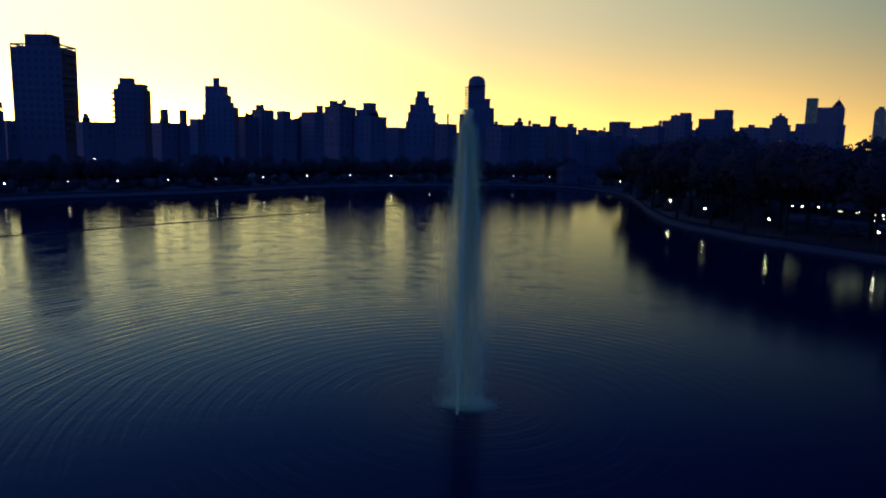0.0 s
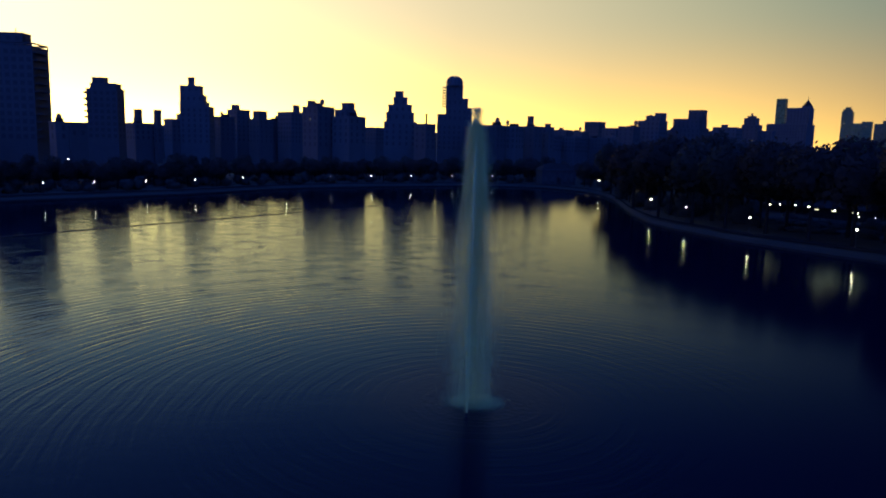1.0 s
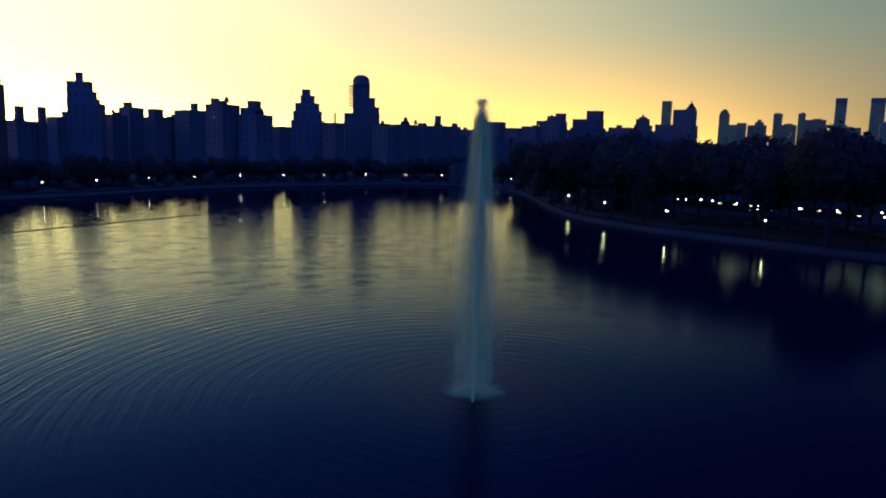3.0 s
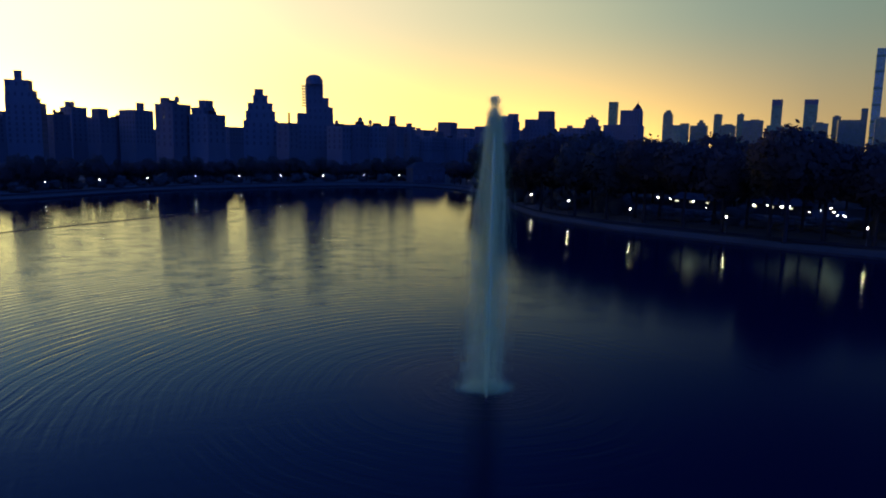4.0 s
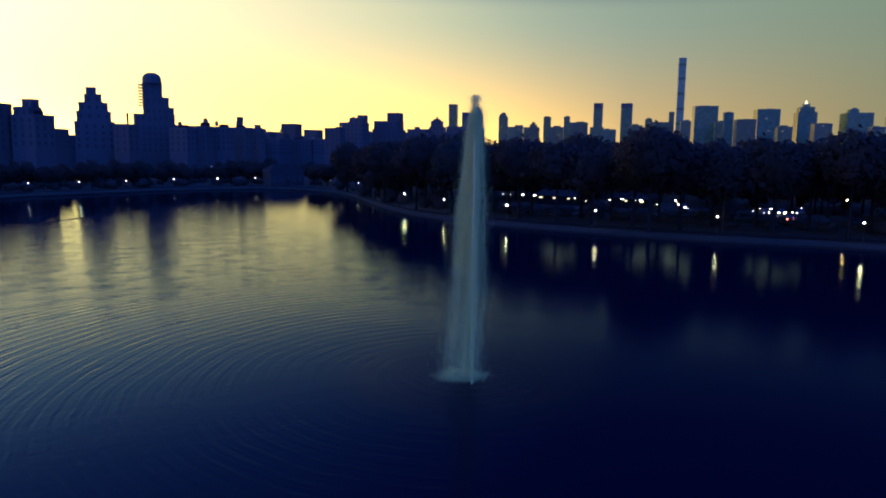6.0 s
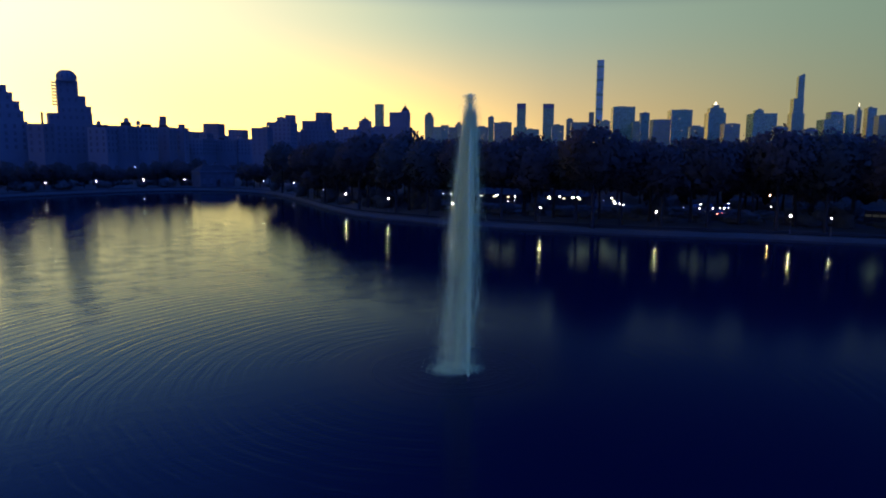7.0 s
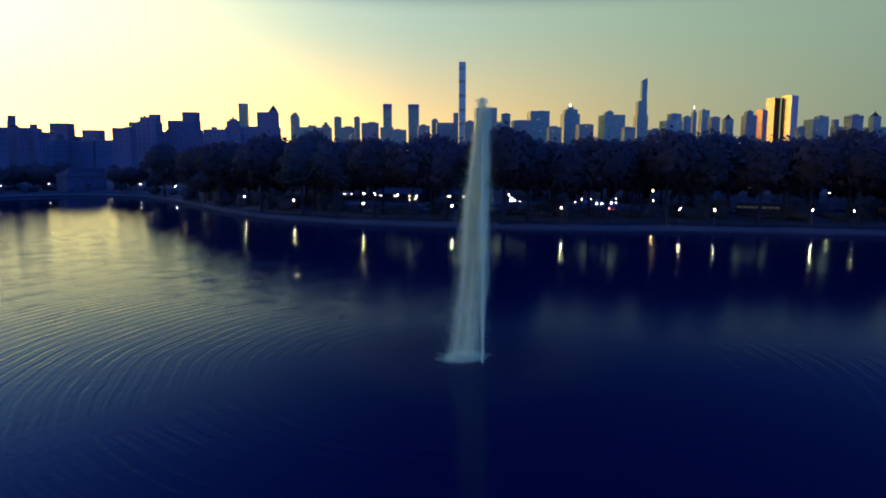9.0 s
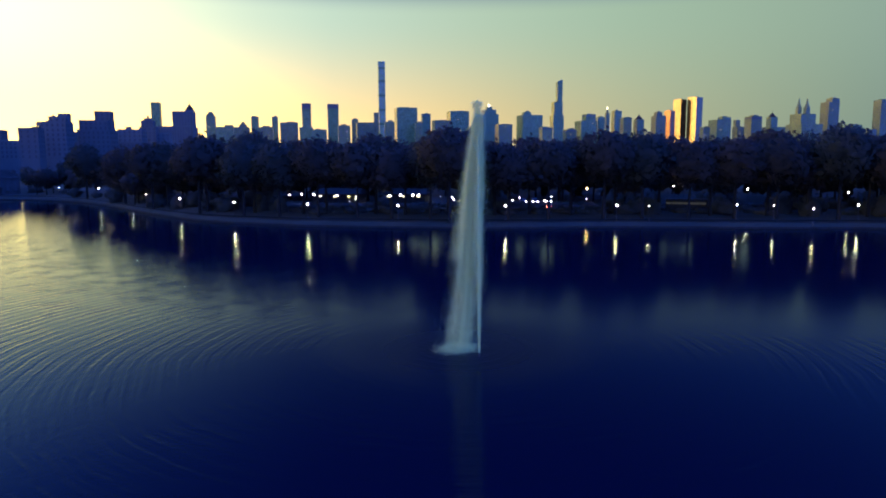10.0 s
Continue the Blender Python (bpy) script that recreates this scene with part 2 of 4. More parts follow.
    tall = calc(t, "ADD", rings, calc(t, "MULTIPLY", calc(t, "ADD", calc(t, "MULTIPLY", chop, 0.0028), calc(t, "MULTIPLY", swell, 0.007)), calm))
    # the wind ripples grow from the sheltered far shore to the churned water round the jet
    churn = node(t, "ShaderNodeMapRange", {"interpolation_type": "SMOOTHSTEP"}, i0=r, i1=190.0, i2=35.0, i3=0.13, i4=0.145).outputs[0]
    churn = calc(t, "ADD", churn, node(t, "ShaderNodeMapRange", {"interpolation_type": "SMOOTHSTEP"}, i0=r, i1=13.0, i2=3.0, i3=0.0, i4=0.16).outputs[0])
    churn = calc(t, "MULTIPLY", churn, node(t, "ShaderNodeMapRange", (), i0=past, i1=-0.5, i2=0.5, i3=1.0, i4=0.6).outputs[0])
    relief = node(t, "ShaderNodeBump", (), Strength=1.0, Distance=1.0, Height=calc(t, "ADD", tall, boil))
    depth = node(t, "ShaderNodeBsdfDiffuse", (), Color=(0.0005, 0.0020, 0.0092, 1)).outputs[0]
    mirror = node(t, "ShaderNodeBsdfGlossy", {"distribution": "BECKMANN"}, Color=(0.81, 0.97, 0.90, 1), Roughness=churn, Normal=relief.outputs[0]).outputs[0]
    sheen = node(t, "ShaderNodeFresnel", (), IOR=1.33, Normal=relief.outputs[0]).outputs[0]
    sheen = calc(t, "MULTIPLY", calc(t, "POWER", sheen, 1.6), 1.20)
    return node(t, "ShaderNodeMixShader", (), i0=sheen, i1=depth, i2=mirror).outputs[0]


WATER = material("lake_water", water_nodes)
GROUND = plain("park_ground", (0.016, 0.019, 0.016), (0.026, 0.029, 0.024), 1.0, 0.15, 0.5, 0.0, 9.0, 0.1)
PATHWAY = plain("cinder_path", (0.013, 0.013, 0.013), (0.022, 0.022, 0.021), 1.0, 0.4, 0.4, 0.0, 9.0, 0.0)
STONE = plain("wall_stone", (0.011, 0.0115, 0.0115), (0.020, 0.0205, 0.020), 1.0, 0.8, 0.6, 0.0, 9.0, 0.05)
BARK = plain("bark", (0.009, 0.009, 0.009), (0.018, 0.017, 0.017), 1.0, 3.0, 0.8, 0.0, 9.0, 0.0)
LEAVES = [foliage("russet_leaves", (0.041, 0.034, 0.031), (0.055, 0.045, 0.040)),
          foliage("dull_green_leaves", (0.035, 0.038, 0.034), (0.047, 0.050, 0.044)),
          foliage("brown_leaves", (0.038, 0.034, 0.031), (0.052, 0.045, 0.040))]
IRON = plain("dark_iron", (0.012, 0.012, 0.013), (0.03, 0.03, 0.032), 0.5, 6.0, 0.2, 0.6)
ROOFING = plain("roof_felt", (0.010, 0.010, 0.010), (0.020, 0.020, 0.019), 1.0, 0.3, 0.3, 0.0, 9.0, 0.1)
TANK_WOOD = plain("tank_staves", (0.07, 0.05, 0.035), (0.14, 0.10, 0.07), 0.9, 1.0, 0.5)
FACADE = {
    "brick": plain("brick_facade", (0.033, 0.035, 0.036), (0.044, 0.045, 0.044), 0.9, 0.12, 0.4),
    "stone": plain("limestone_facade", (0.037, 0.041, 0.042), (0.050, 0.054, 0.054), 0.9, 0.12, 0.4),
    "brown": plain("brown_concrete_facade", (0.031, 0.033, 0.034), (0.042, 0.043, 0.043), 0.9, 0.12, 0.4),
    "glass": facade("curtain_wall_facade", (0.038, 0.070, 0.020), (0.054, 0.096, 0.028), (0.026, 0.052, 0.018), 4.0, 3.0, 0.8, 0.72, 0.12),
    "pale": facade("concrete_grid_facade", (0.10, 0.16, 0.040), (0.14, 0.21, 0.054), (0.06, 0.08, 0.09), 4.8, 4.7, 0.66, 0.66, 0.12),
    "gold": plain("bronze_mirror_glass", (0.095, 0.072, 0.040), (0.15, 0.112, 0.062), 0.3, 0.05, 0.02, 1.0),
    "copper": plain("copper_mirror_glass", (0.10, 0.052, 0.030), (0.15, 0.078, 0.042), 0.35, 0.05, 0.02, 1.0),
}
# the haze over distant masonry is put into these lighter, greener colours
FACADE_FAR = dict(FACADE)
FACADE_FAR["brick"] = facade("hazed_brick_facade", (0.050, 0.066, 0.019), (0.068, 0.090, 0.026), (0.03, 0.035, 0.04))
FACADE_FAR["stone"] = facade("hazed_limestone_facade", (0.062, 0.086, 0.024), (0.084, 0.116, 0.033), (0.03, 0.035, 0.04))
FACADE_FAR["brown"] = facade("hazed_concrete_facade", (0.046, 0.058, 0.018), (0.062, 0.078, 0.024), (0.03, 0.035, 0.04))
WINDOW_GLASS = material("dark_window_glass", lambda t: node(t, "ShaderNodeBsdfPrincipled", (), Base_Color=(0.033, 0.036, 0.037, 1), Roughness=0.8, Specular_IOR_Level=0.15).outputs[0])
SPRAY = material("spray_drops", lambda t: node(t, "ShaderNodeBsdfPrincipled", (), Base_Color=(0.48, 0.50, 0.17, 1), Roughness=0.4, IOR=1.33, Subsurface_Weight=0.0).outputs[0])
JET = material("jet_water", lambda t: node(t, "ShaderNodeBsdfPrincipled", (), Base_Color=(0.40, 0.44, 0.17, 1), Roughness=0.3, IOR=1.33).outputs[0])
BUS_GLOW = lit("bus_window_glow", (0.9, 0.95, 1.0), 0.012)
LAMP_GLOW = lit("lamp_glow", (1.0, 0.90, 0.62), 66.0)
FAR_LAMP_GLOW = lit("dim_lamp_glow", (1.0, 0.92, 0.72), 22.0)
FLOOD_GLOW = lit("flood_glow", (1.0, 0.93, 0.62), 22.0)
WINDOW_GLOW = lit("window_glow", (1.0, 0.88, 0.62), 0.14)
CROWN_GLOW = lit("crown_glow", (1.0, 0.86, 0.58), 1.6)
AMBER_GLOW = lit("amber_glow", (1.0, 0.62, 0.25), 90.0)
RED_GLOW = lit("tail_light_glow", (1.0, 0.10, 0.06), 10.0)


# ---- mesh helpers ----
def link_mesh(name, bm, mat, parent=None, label=""):
    me = bpy.data.meshes.new(name)
    bm.to_mesh(me)
    bm.free()
    me.materials.append(mat)
    ob = new(name, me)
    if parent is not None:
        ob.parent = parent
    return tagged(ob, label)


def part(name, bm, mat, parent, label=""):
    return link_mesh(name, bm, mat, parent, label)


def add_box(bm, x, y, z0, w, d, z1, turn=0.0, lean=0.0):
    """A box that stands from z0 to z1 round (x, y)."""
    m = Matrix.Translation((x, y, (z0 + z1) / 2)) @ Matrix.Rotation(turn, 4, "Z") @ Matrix.Diagonal((w, d, z1 - z0, 1))
    return bmesh.ops.create_cube(bm, size=1, matrix=m)["verts"]


def add_cone(bm, x, y, z0, z1, r0, r1, sides=8, turn=0.0):
    m = Matrix.Translation((x, y, (z0 + z1) / 2)) @ Matrix.Rotation(turn, 4, "Z")
    return bmesh.ops.create_cone(bm, cap_ends=True, segments=sides, radius1=r0, radius2=r1, depth=z1 - z0, matrix=m)["verts"]


def add_lathe(bm, x, y, rings, sides=16):
    """A turned body from (radius, height) pairs."""
    loops = [[bm.verts.new((x + r * math.cos(2 * math.pi * k / sides), y + r * math.sin(2 * math.pi * k / sides), z)) for k in range(sides)] for r, z in rings]
    for a, b in zip(loops, loops[1:]):
        for k in range(sides):
            bm.faces.new((a[k], a[(k + 1) % sides], b[(k + 1) % sides], b[k]))
    bm.faces.new(loops[-1])
    bm.faces.new(loops[0][::-1])


def add_tube(bm, points, radii, sides=6):
    loops = []
    for i, (p, r) in enumerate(zip(points, radii)):
        way = (Vector(points[min(i + 1, len(points) - 1)]) - Vector(points[max(i - 1, 0)])).normalized()
        a = way.orthogonal().normalized()
        b = way.cross(a)
        loops.append([bm.verts.new(Vector(p) + float(r) * (math.cos(2 * math.pi * k / sides) * a + math.sin(2 * math.pi * k / sides) * b)) for k in range(sides)])
    for a, b in zip(loops, loops[1:]):
        best = min(range(sides), key=lambda s: sum((a[k].co - b[(k + s) % sides].co).length for k in range(sides)))
        for k in range(sides):
            bm.faces.new((a[k], a[(k + 1) % sides], b[(k + 1 + best) % sides], b[(k + best) % sides]))
    bm.faces.new(loops[0][::-1])
    bm.faces.new(loops[-1])


def thing(name, x, y, z, label, category, group="", turn=0.0):
    ob = new(name)
    ob.matrix_basis = pose(x, y, z, 0, 0, turn)
    return tagged(ob, label, category, group)


# ---- the lake, its shore and the ground ----
SHORE = [(-180, 190), (-168, 180), (-150, 175), (-118, 175), (-100, 160), (-80, 150), (-58, 158), (-40, 173), (-35, 178), (-31, 181), (-26, 187), (-22, 194), (-17.6, 207), (-13.5, 220), (-9.3, 231), (-5.4, 239),
         (2.4, 256), (6.2, 263), (9.5, 263), (12.5, 256), (15, 241), (16.8, 222), (18.3, 196), (19.2, 172), (20.4, 150), (23, 128), (26, 117), (32.5, 104), (43, 95.5), (56, 92), (69, 97), (85, 107.5), (93, 119), (110, 140), (135, 165), (160, 185)]


def shore_radius(a):
    """Distance of the water's edge from the jet, by the way in degrees clockwise from +y."""
    a = (a + 180) % 360 - 180
    pts = [(SHORE[-1][0] - 360, SHORE[-1][1])] + SHORE + [(SHORE[0][0] + 360, SHORE[0][1]), (SHORE[1][0] + 360, SHORE[1][1])]
    for k in range(len(pts) - 1):
        if pts[k][0] <= a <= pts[k + 1][0]:
            f = (a - pts[k][0]) / (pts[k + 1][0] - pts[k][0])
            p0, p1, p2, p3 = pts[max(k - 1, 0)][1], pts[k][1], pts[k + 1][1], pts[min(k + 2, len(pts) - 1)][1]
            m1, m2 = (p2 - p0) / 2, (p3 - p1) / 2
            m1, m2 = [max(-abs(p2 - p1) * 1.5, min(abs(p2 - p1) * 1.5, m)) for m in (m1, m2)]
            return (2 * f**3 - 3 * f**2 + 1) * p1 + (f**3 - 2 * f**2 + f) * m1 + (3 * f**2 - 2 * f**3) * p2 + (f**3 - f**2) * m2
    return 185.0


def shore_point(a, out, z):
    r = shore_radius(a) + out
    return Vector((r * math.sin(radians(a)), r * math.cos(radians(a)), z))


STEPS = 360


def shore_sheet(name, rows, mat, rough=0.0):
    """A closed band round the lake from (distance outwards, height) rows."""
    bm = bmesh.new()
    loops = []
    for out, z in rows:
        loop = []
        for k in range(STEPS):
            a = 360 * k / STEPS
            if out > 300:
                p = Vector((out * math.sin(radians(a)), out * math.cos(radians(a)), z))
            else:
                p = shore_point(a, out, z + rough * noise.noise(Vector((k * 0.31, out * 0.2, 0))))
            loop.append(bm.verts.new(p))
        loops.append(loop)
    for a, b in zip(loops, loops[1:]):
        for k in range(STEPS):
            bm.faces.new((a[k], a[(k + 1) % STEPS], b[(k + 1) % STEPS], b[k]))
    bmesh.ops.recalc_face_normals(bm, faces=bm.faces)
    return link_mesh(name, bm, mat)


water_bm = bmesh.new()
water_bm.faces.new([water_bm.verts.new(shore_point(360 * k / STEPS, 0.6, 0)) for k in range(STEPS)][::-1])
water = tagged(link_mesh("water", water_bm, WATER), "dark blue rippled lake water round the fountain", "water", kind="structure")
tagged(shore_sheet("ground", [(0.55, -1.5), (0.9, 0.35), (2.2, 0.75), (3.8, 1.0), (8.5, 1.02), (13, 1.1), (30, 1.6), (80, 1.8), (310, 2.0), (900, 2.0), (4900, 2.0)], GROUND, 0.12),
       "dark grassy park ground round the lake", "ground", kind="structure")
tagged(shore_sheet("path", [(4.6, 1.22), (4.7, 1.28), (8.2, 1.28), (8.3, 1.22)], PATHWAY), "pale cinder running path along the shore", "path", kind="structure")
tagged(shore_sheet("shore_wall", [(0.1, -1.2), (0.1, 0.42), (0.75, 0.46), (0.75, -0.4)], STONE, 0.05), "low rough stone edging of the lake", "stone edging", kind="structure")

# the low dike that parts off the calm basin
dike_bm = bmesh.new()
dike_from, dike_way = Vector((-74.5, 73.1, 0)), Vector((0.609, 0.793, 0))
for k in range(96):
    s0, s1 = -85 + 2.0 * k, -85 + 2.0 * k + 1.96
    m = dike_from + dike_way * (s0 + s1) / 2
    add_box(dike_bm, m.x, m.y, -1.0, 0.7, s1 - s0, 0.07 + 0.04 * noise.noise(Vector((k * 0.7, 0, 0))), -math.atan2(dike_way.x, dike_way.y))
tagged(link_mesh("dike", dike_bm, STONE), "low stone dike just above the water", "dike", kind="structure")


# ---- the city ----
LOOK = {"brick": "dark brick", "stone": "grey limestone", "brown": "brown concrete", "glass": "blue-grey glass", "pale": "pale concrete grid", "gold": "gleaming bronze glass", "copper": "gleaming copper glass"}


def water_tank(parent, x, y, z, size=1.0):
    bm = bmesh.new()
    add_lathe(bm, x, y, [(1.7 * size, z + 2.2 * size), (1.8 * size, z + 3.0 * size), (1.7 * size, z + 5.2 * size)], 12)
    tank = part("water_tank", bm, TANK_WOOD, parent, "wooden rooftop water tank")
    bm = bmesh.new()
    add_cone(bm, x, y, z + 5.2 * size, z + 6.6 * size, 1.9 * size, 0.1, 12)
    part("tank_roof", bm, ROOFING, tank)
    for sx in (-1, 1):
        for sy in (-1, 1):
            bm = bmesh.new()
            add_box(bm, x + sx * 1.1 * size, y + sy * 1.1 * size, z - 0.2, 0.25, 0.25, z + 2.25 * size)
            part("tank_leg", bm, IRON, tank)


def window_mesh(wide, tall):
    """One sash window, its dark pane set back in a shallow surround; the front looks along -y."""
    bm = bmesh.new()
    add_box(bm, 0, -0.02, 0, wide, 0.1, tall)
    add_box(bm, 0, -0.10, -0.16, wide + 0.3, 0.28, -0.001)
    add_box(bm, 0, -0.09, tall * 0.48, wide, 0.06, tall * 0.54)
    me = bpy.data.meshes.new("window")
    bm.to_mesh(me)
    bm.free()
    me.materials.append(WINDOW_GLASS)
    return me


SASH = [window_mesh(1.2, 1.75), window_mesh(1.9, 1.75)]


def window_rows(parent, c, w, d, z0, z1, turn, x, y, sash, limit):
    """Windows on the two sides of a storey block that face the lake."""
    made = 0
    for face in range(4):
        a = radians(90 * face)
        out = Matrix.Rotation(radians(turn) + a, 3, "Z") @ Vector((0, -1, 0))
        if out.dot(Vector((-x, -y, 0)).normalized()) < 0.25:
            continue
        across, deep = (w, d) if face % 2 == 0 else (d, w)
        n = max(1, int((across - 1.0) // 3.0))
        z = z1 - 2.9
        while z > z0 and made < limit:
            for k in range(n):
                ob = new("window", sash)
                ob.parent = parent
                ob.matrix_basis = Matrix.Translation(c) @ Matrix.Rotation(a, 4, "Z") @ Matrix.Translation(((k - (n - 1) / 2) * (across / n), -deep / 2, z))
                made += 1
            z -= 3.3


def tower(look_of, x, y, turn, sight, extra, tiers):
    """A building of one or more tiers: (sideways shift, width, height) each, shifts across the sight line."""
    rnd = random.Random(int(x * 7 + y * 13))
    far = math.hypot(x, y)
    high = max(h for _, _, h in tiers)
    kind = "skyscraper" if high > 90 else "apartment_building"
    words = "with stepped setbacks" if len(tiers) > 2 else "with a flat roof"
    for key, w in (("dome", "with a rounded dome and balconies"), ("spires", "with twin pointed towers"), ("peak", "with a pointed roof"), ("balconies", "with stacked balconies")):
        if key in extra:
            words = w
            break
    ob = thing(kind, x, y, 0, f"{LOOK[look_of]} {'tower' if high > 90 else 'building'} {words} beyond the park", "building", "skyline buildings", turn)
    # masonry past 1400 m takes the colours with the haze painted in
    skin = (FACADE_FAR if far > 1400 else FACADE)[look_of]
    lat = Matrix.Rotation(radians(-turn), 3, "Z") @ Vector((math.cos(radians(sight)), -math.sin(radians(sight)), 0))
    z0 = 0.0
    ratio = 0.6 if turn == 0 else 1.0
    boxes = []
    for k, (shift, w, h) in enumerate(sorted(tiers, key=lambda q: q[2])):
        c = lat * shift
        d = w * ratio
        bm = bmesh.new()
        add_box(bm, c.x, c.y, 0 if k == 0 or far > 1200 or abs(shift) > 1 else z0 - 0.3, w, d, h)
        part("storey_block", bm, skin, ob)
        lip = 0.13 if far < 950 else 0.006 * w
        bm = bmesh.new()
        for sx, sy, bw, bd in ((0, 1, w + 2 * lip, 2 * lip), (0, -1, w + 2 * lip, 2 * lip), (1, 0, 2 * lip, d - 2 * lip), (-1, 0, 2 * lip, d - 2 * lip)):
            add_box(bm, c.x + sx * w / 2, c.y + sy * d / 2, h - 0.3, bw, bd, h + 0.35)
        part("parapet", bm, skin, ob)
        if far < 950:
            window_rows(ob, c, w, d, max(z0, 15.0), h, turn, x, y, SASH[1 if look_of == "brown" else 0], 90)
            for z in np.arange(max(z0, 12.0) + 3.0, h - 4, 9.9):
                bm = bmesh.new()
                add_box(bm, c.x, c.y, float(z), w + 0.16, d + 0.16, float(z) + 0.25)
                part("ledge", bm, skin, ob)
        boxes.append((c, w, d, h))
        z0 = h
    c, w, d, h = boxes[-1]
    c1, w1, d1, h1 = boxes[0]
    if far > 1200 and not extra and w > 18:
        bm = bmesh.new()
        add_box(bm, c.x + w * rnd.uniform(-0.15, 0.15), c.y + d * rnd.uniform(-0.15, 0.15), h, w * rnd.uniform(0.3, 0.55), d * 0.5, h + rnd.uniform(2, 5))
        part("bulkhead", bm, skin, ob)
        if rnd.random() < 0.3:
            bm = bmesh.new()
            add_box(bm, c.x, c.y, h - 6, w + 0.3, d + 0.3, h - 2.5)
            part("plant_floor", bm, FACADE["brown"], ob, "dark louvred plant floor")
    if "tank" in extra:
        water_tank(ob, c1.x + w1 * rnd.uniform(-0.3, 0.3), c1.y + d1 * rnd.uniform(-0.3, 0.3), h1, rnd.uniform(0.55, 0.8))
        bm = bmesh.new()
        add_box(bm, c1.x - w1 * rnd.uniform(-0.3, 0.3), c1.y, h1, min(4, w1 * 0.4), min(4, d1 * 0.4), h1 + rnd.uniform(1.2, 2.4))
        part("bulkhead", bm, ROOFING, ob)
    if "mast" in extra:
        bm = bmesh.new()
        add_cone(bm, c.x + 1.5, c.y, h, h + 2.6, 0.3, 0.12, 6)
        part("mast", bm, IRON, ob)
    if "rail" in extra:
        # an open steel frame round the roof terrace
        for sx, sy, bw, bd in ((0, 1, w1, 0.35), (0, -1, w1, 0.35), (1, 0, 0.35, d1 - 0.7), (-1, 0, 0.35, d1 - 0.7)):
            bm = bmesh.new()
            add_box(bm, c1.x + sx * (w1 / 2 - 0.2), c1.y + sy * (d1 / 2 - 0.2), h1 + 1.2, bw, bd, h1 + 1.9)
            part("terrace_beam", bm, IRON, ob)
        for sx in (-1, -0.72, -0.5, 0.36, 0.52, 0.68, 0.84, 1):
            for sy in (-1, 1):
                bm = bmesh.new()
                add_box(bm, c1.x + sx * (w1 / 2 - 0.2), c1.y + sy * (d1 / 2 - 0.2), h1, 0.4, 0.4, h1 + 1.2)
                part("terrace_post", bm, IRON, ob)
    if "chimney" in extra:
        bm = bmesh.new()
        add_lathe(bm, c.x + w * 0.12, c.y, [(0.55, h - 0.2), (0.5, h + 5.2), (0.6, h + 5.3), (0.6, h + 5.8)], 10)
        part("chimney", bm, ROOFING, ob)
    if "dome" in extra:
        bm = bmesh.new()
        rr = 5.35
        add_lathe(bm, c.x, c.y, [(rr, h - 0.2), (rr, h + 1.6)] + [(rr * math.cos(a) ** 0.8, h + 1.6 + 4.6 * math.sin(a)) for a in np.linspace(0.12, 1.5, 8)], 24)
        part("dome", bm, FACADE["stone"], ob, "rounded dome roof")
        for k in range(12):
            a = 2 * math.pi * k / 12
            bm = bmesh.new()
            add_tube(bm, [(c.x + (rr * math.cos(q) ** 0.8 + 0.1) * math.cos(a), c.y + (rr * math.cos(q) ** 0.8 + 0.1) * math.sin(a), h + 1.6 + 4.65 * math.sin(q)) for q in np.linspace(0.05, 1.45, 6)], [0.18] * 6, 4)
            part("dome_rib", bm, ROOFING, ob)
    if "balconies" in extra:
        side = 1 if "mast" in extra else -1
        wb, db, hb, cb = (w, d, h, c) if "dome" in extra else (w1, d1, h1, c1)
        z = hb - (1.5 if "dome" in extra else 2.5)
        low_end = hb - (15 if "dome" in extra else 40)
        while z > max(low_end, 6):
            bm = bmesh.new()
            ow = 2.4 if "dome" in extra else 1.7
            add_box(bm, cb.x + side * (wb / 2 + ow / 2 - 0.05), cb.y - db * 0.1, z, ow, db * 0.7, z + (0.55 if "dome" in extra else 0.28))
            add_box(bm, cb.x + side * (wb / 2 + ow - 0.08), cb.y - db * 0.1, z + 0.28, 0.12, db * 0.7, z + 1.15)
            part("balcony", bm, skin, ob)
            z -= 1.75 if "dome" in extra else 3.3
    if "peak" in extra:
        bm = bmesh.new()
        add_cone(bm, c.x, c.y, h, h + 0.55 * w + 2, w * 0.56, 0.25, 8)
        add_cone(bm, c.x, c.y, h + 0.55 * w + 1.8, h + 0.8 * w + 3, 0.35, 0.08, 6)
        part("pointed_roof", bm, ROOFING, ob)
    if "spires" in extra:
        for c2, w2, d2, h2 in boxes[-2:]:
            bm = bmesh.new()
            add_lathe(bm, c2.x, c2.y, [(w2 * 0.5, h2), (w2 * 0.42, h2 + 6), (w2 * 0.25, h2 + 8), (w2 * 0.22, h2 + 13), (0.3, h2 + 20)], 10)
            part("spire", bm, skin, ob)
    if "slant" in extra:
        bm = bmesh.new()
        vs = add_box(bm, c.x, c.y, h - 1, w * 0.96, d * 0.96, h + 12)
        for v in vs:
            if v.co.z > h + 5 and (v.co - Vector((c.x, c.y, 0))).dot(lat) < 0:
                v.co.z -= 11
        part("slanted_crown", bm, skin, ob)
    if "slots" in extra:
        for z in (90, 150, 210, 270, 330, 385):
            bm = bmesh.new()
            add_box(bm, c.x, c.y, z, w + 0.4, d + 0.4, z + 9)
            part("open_floor_band", bm, FACADE["glass"], ob, "darker band of open drum floors")
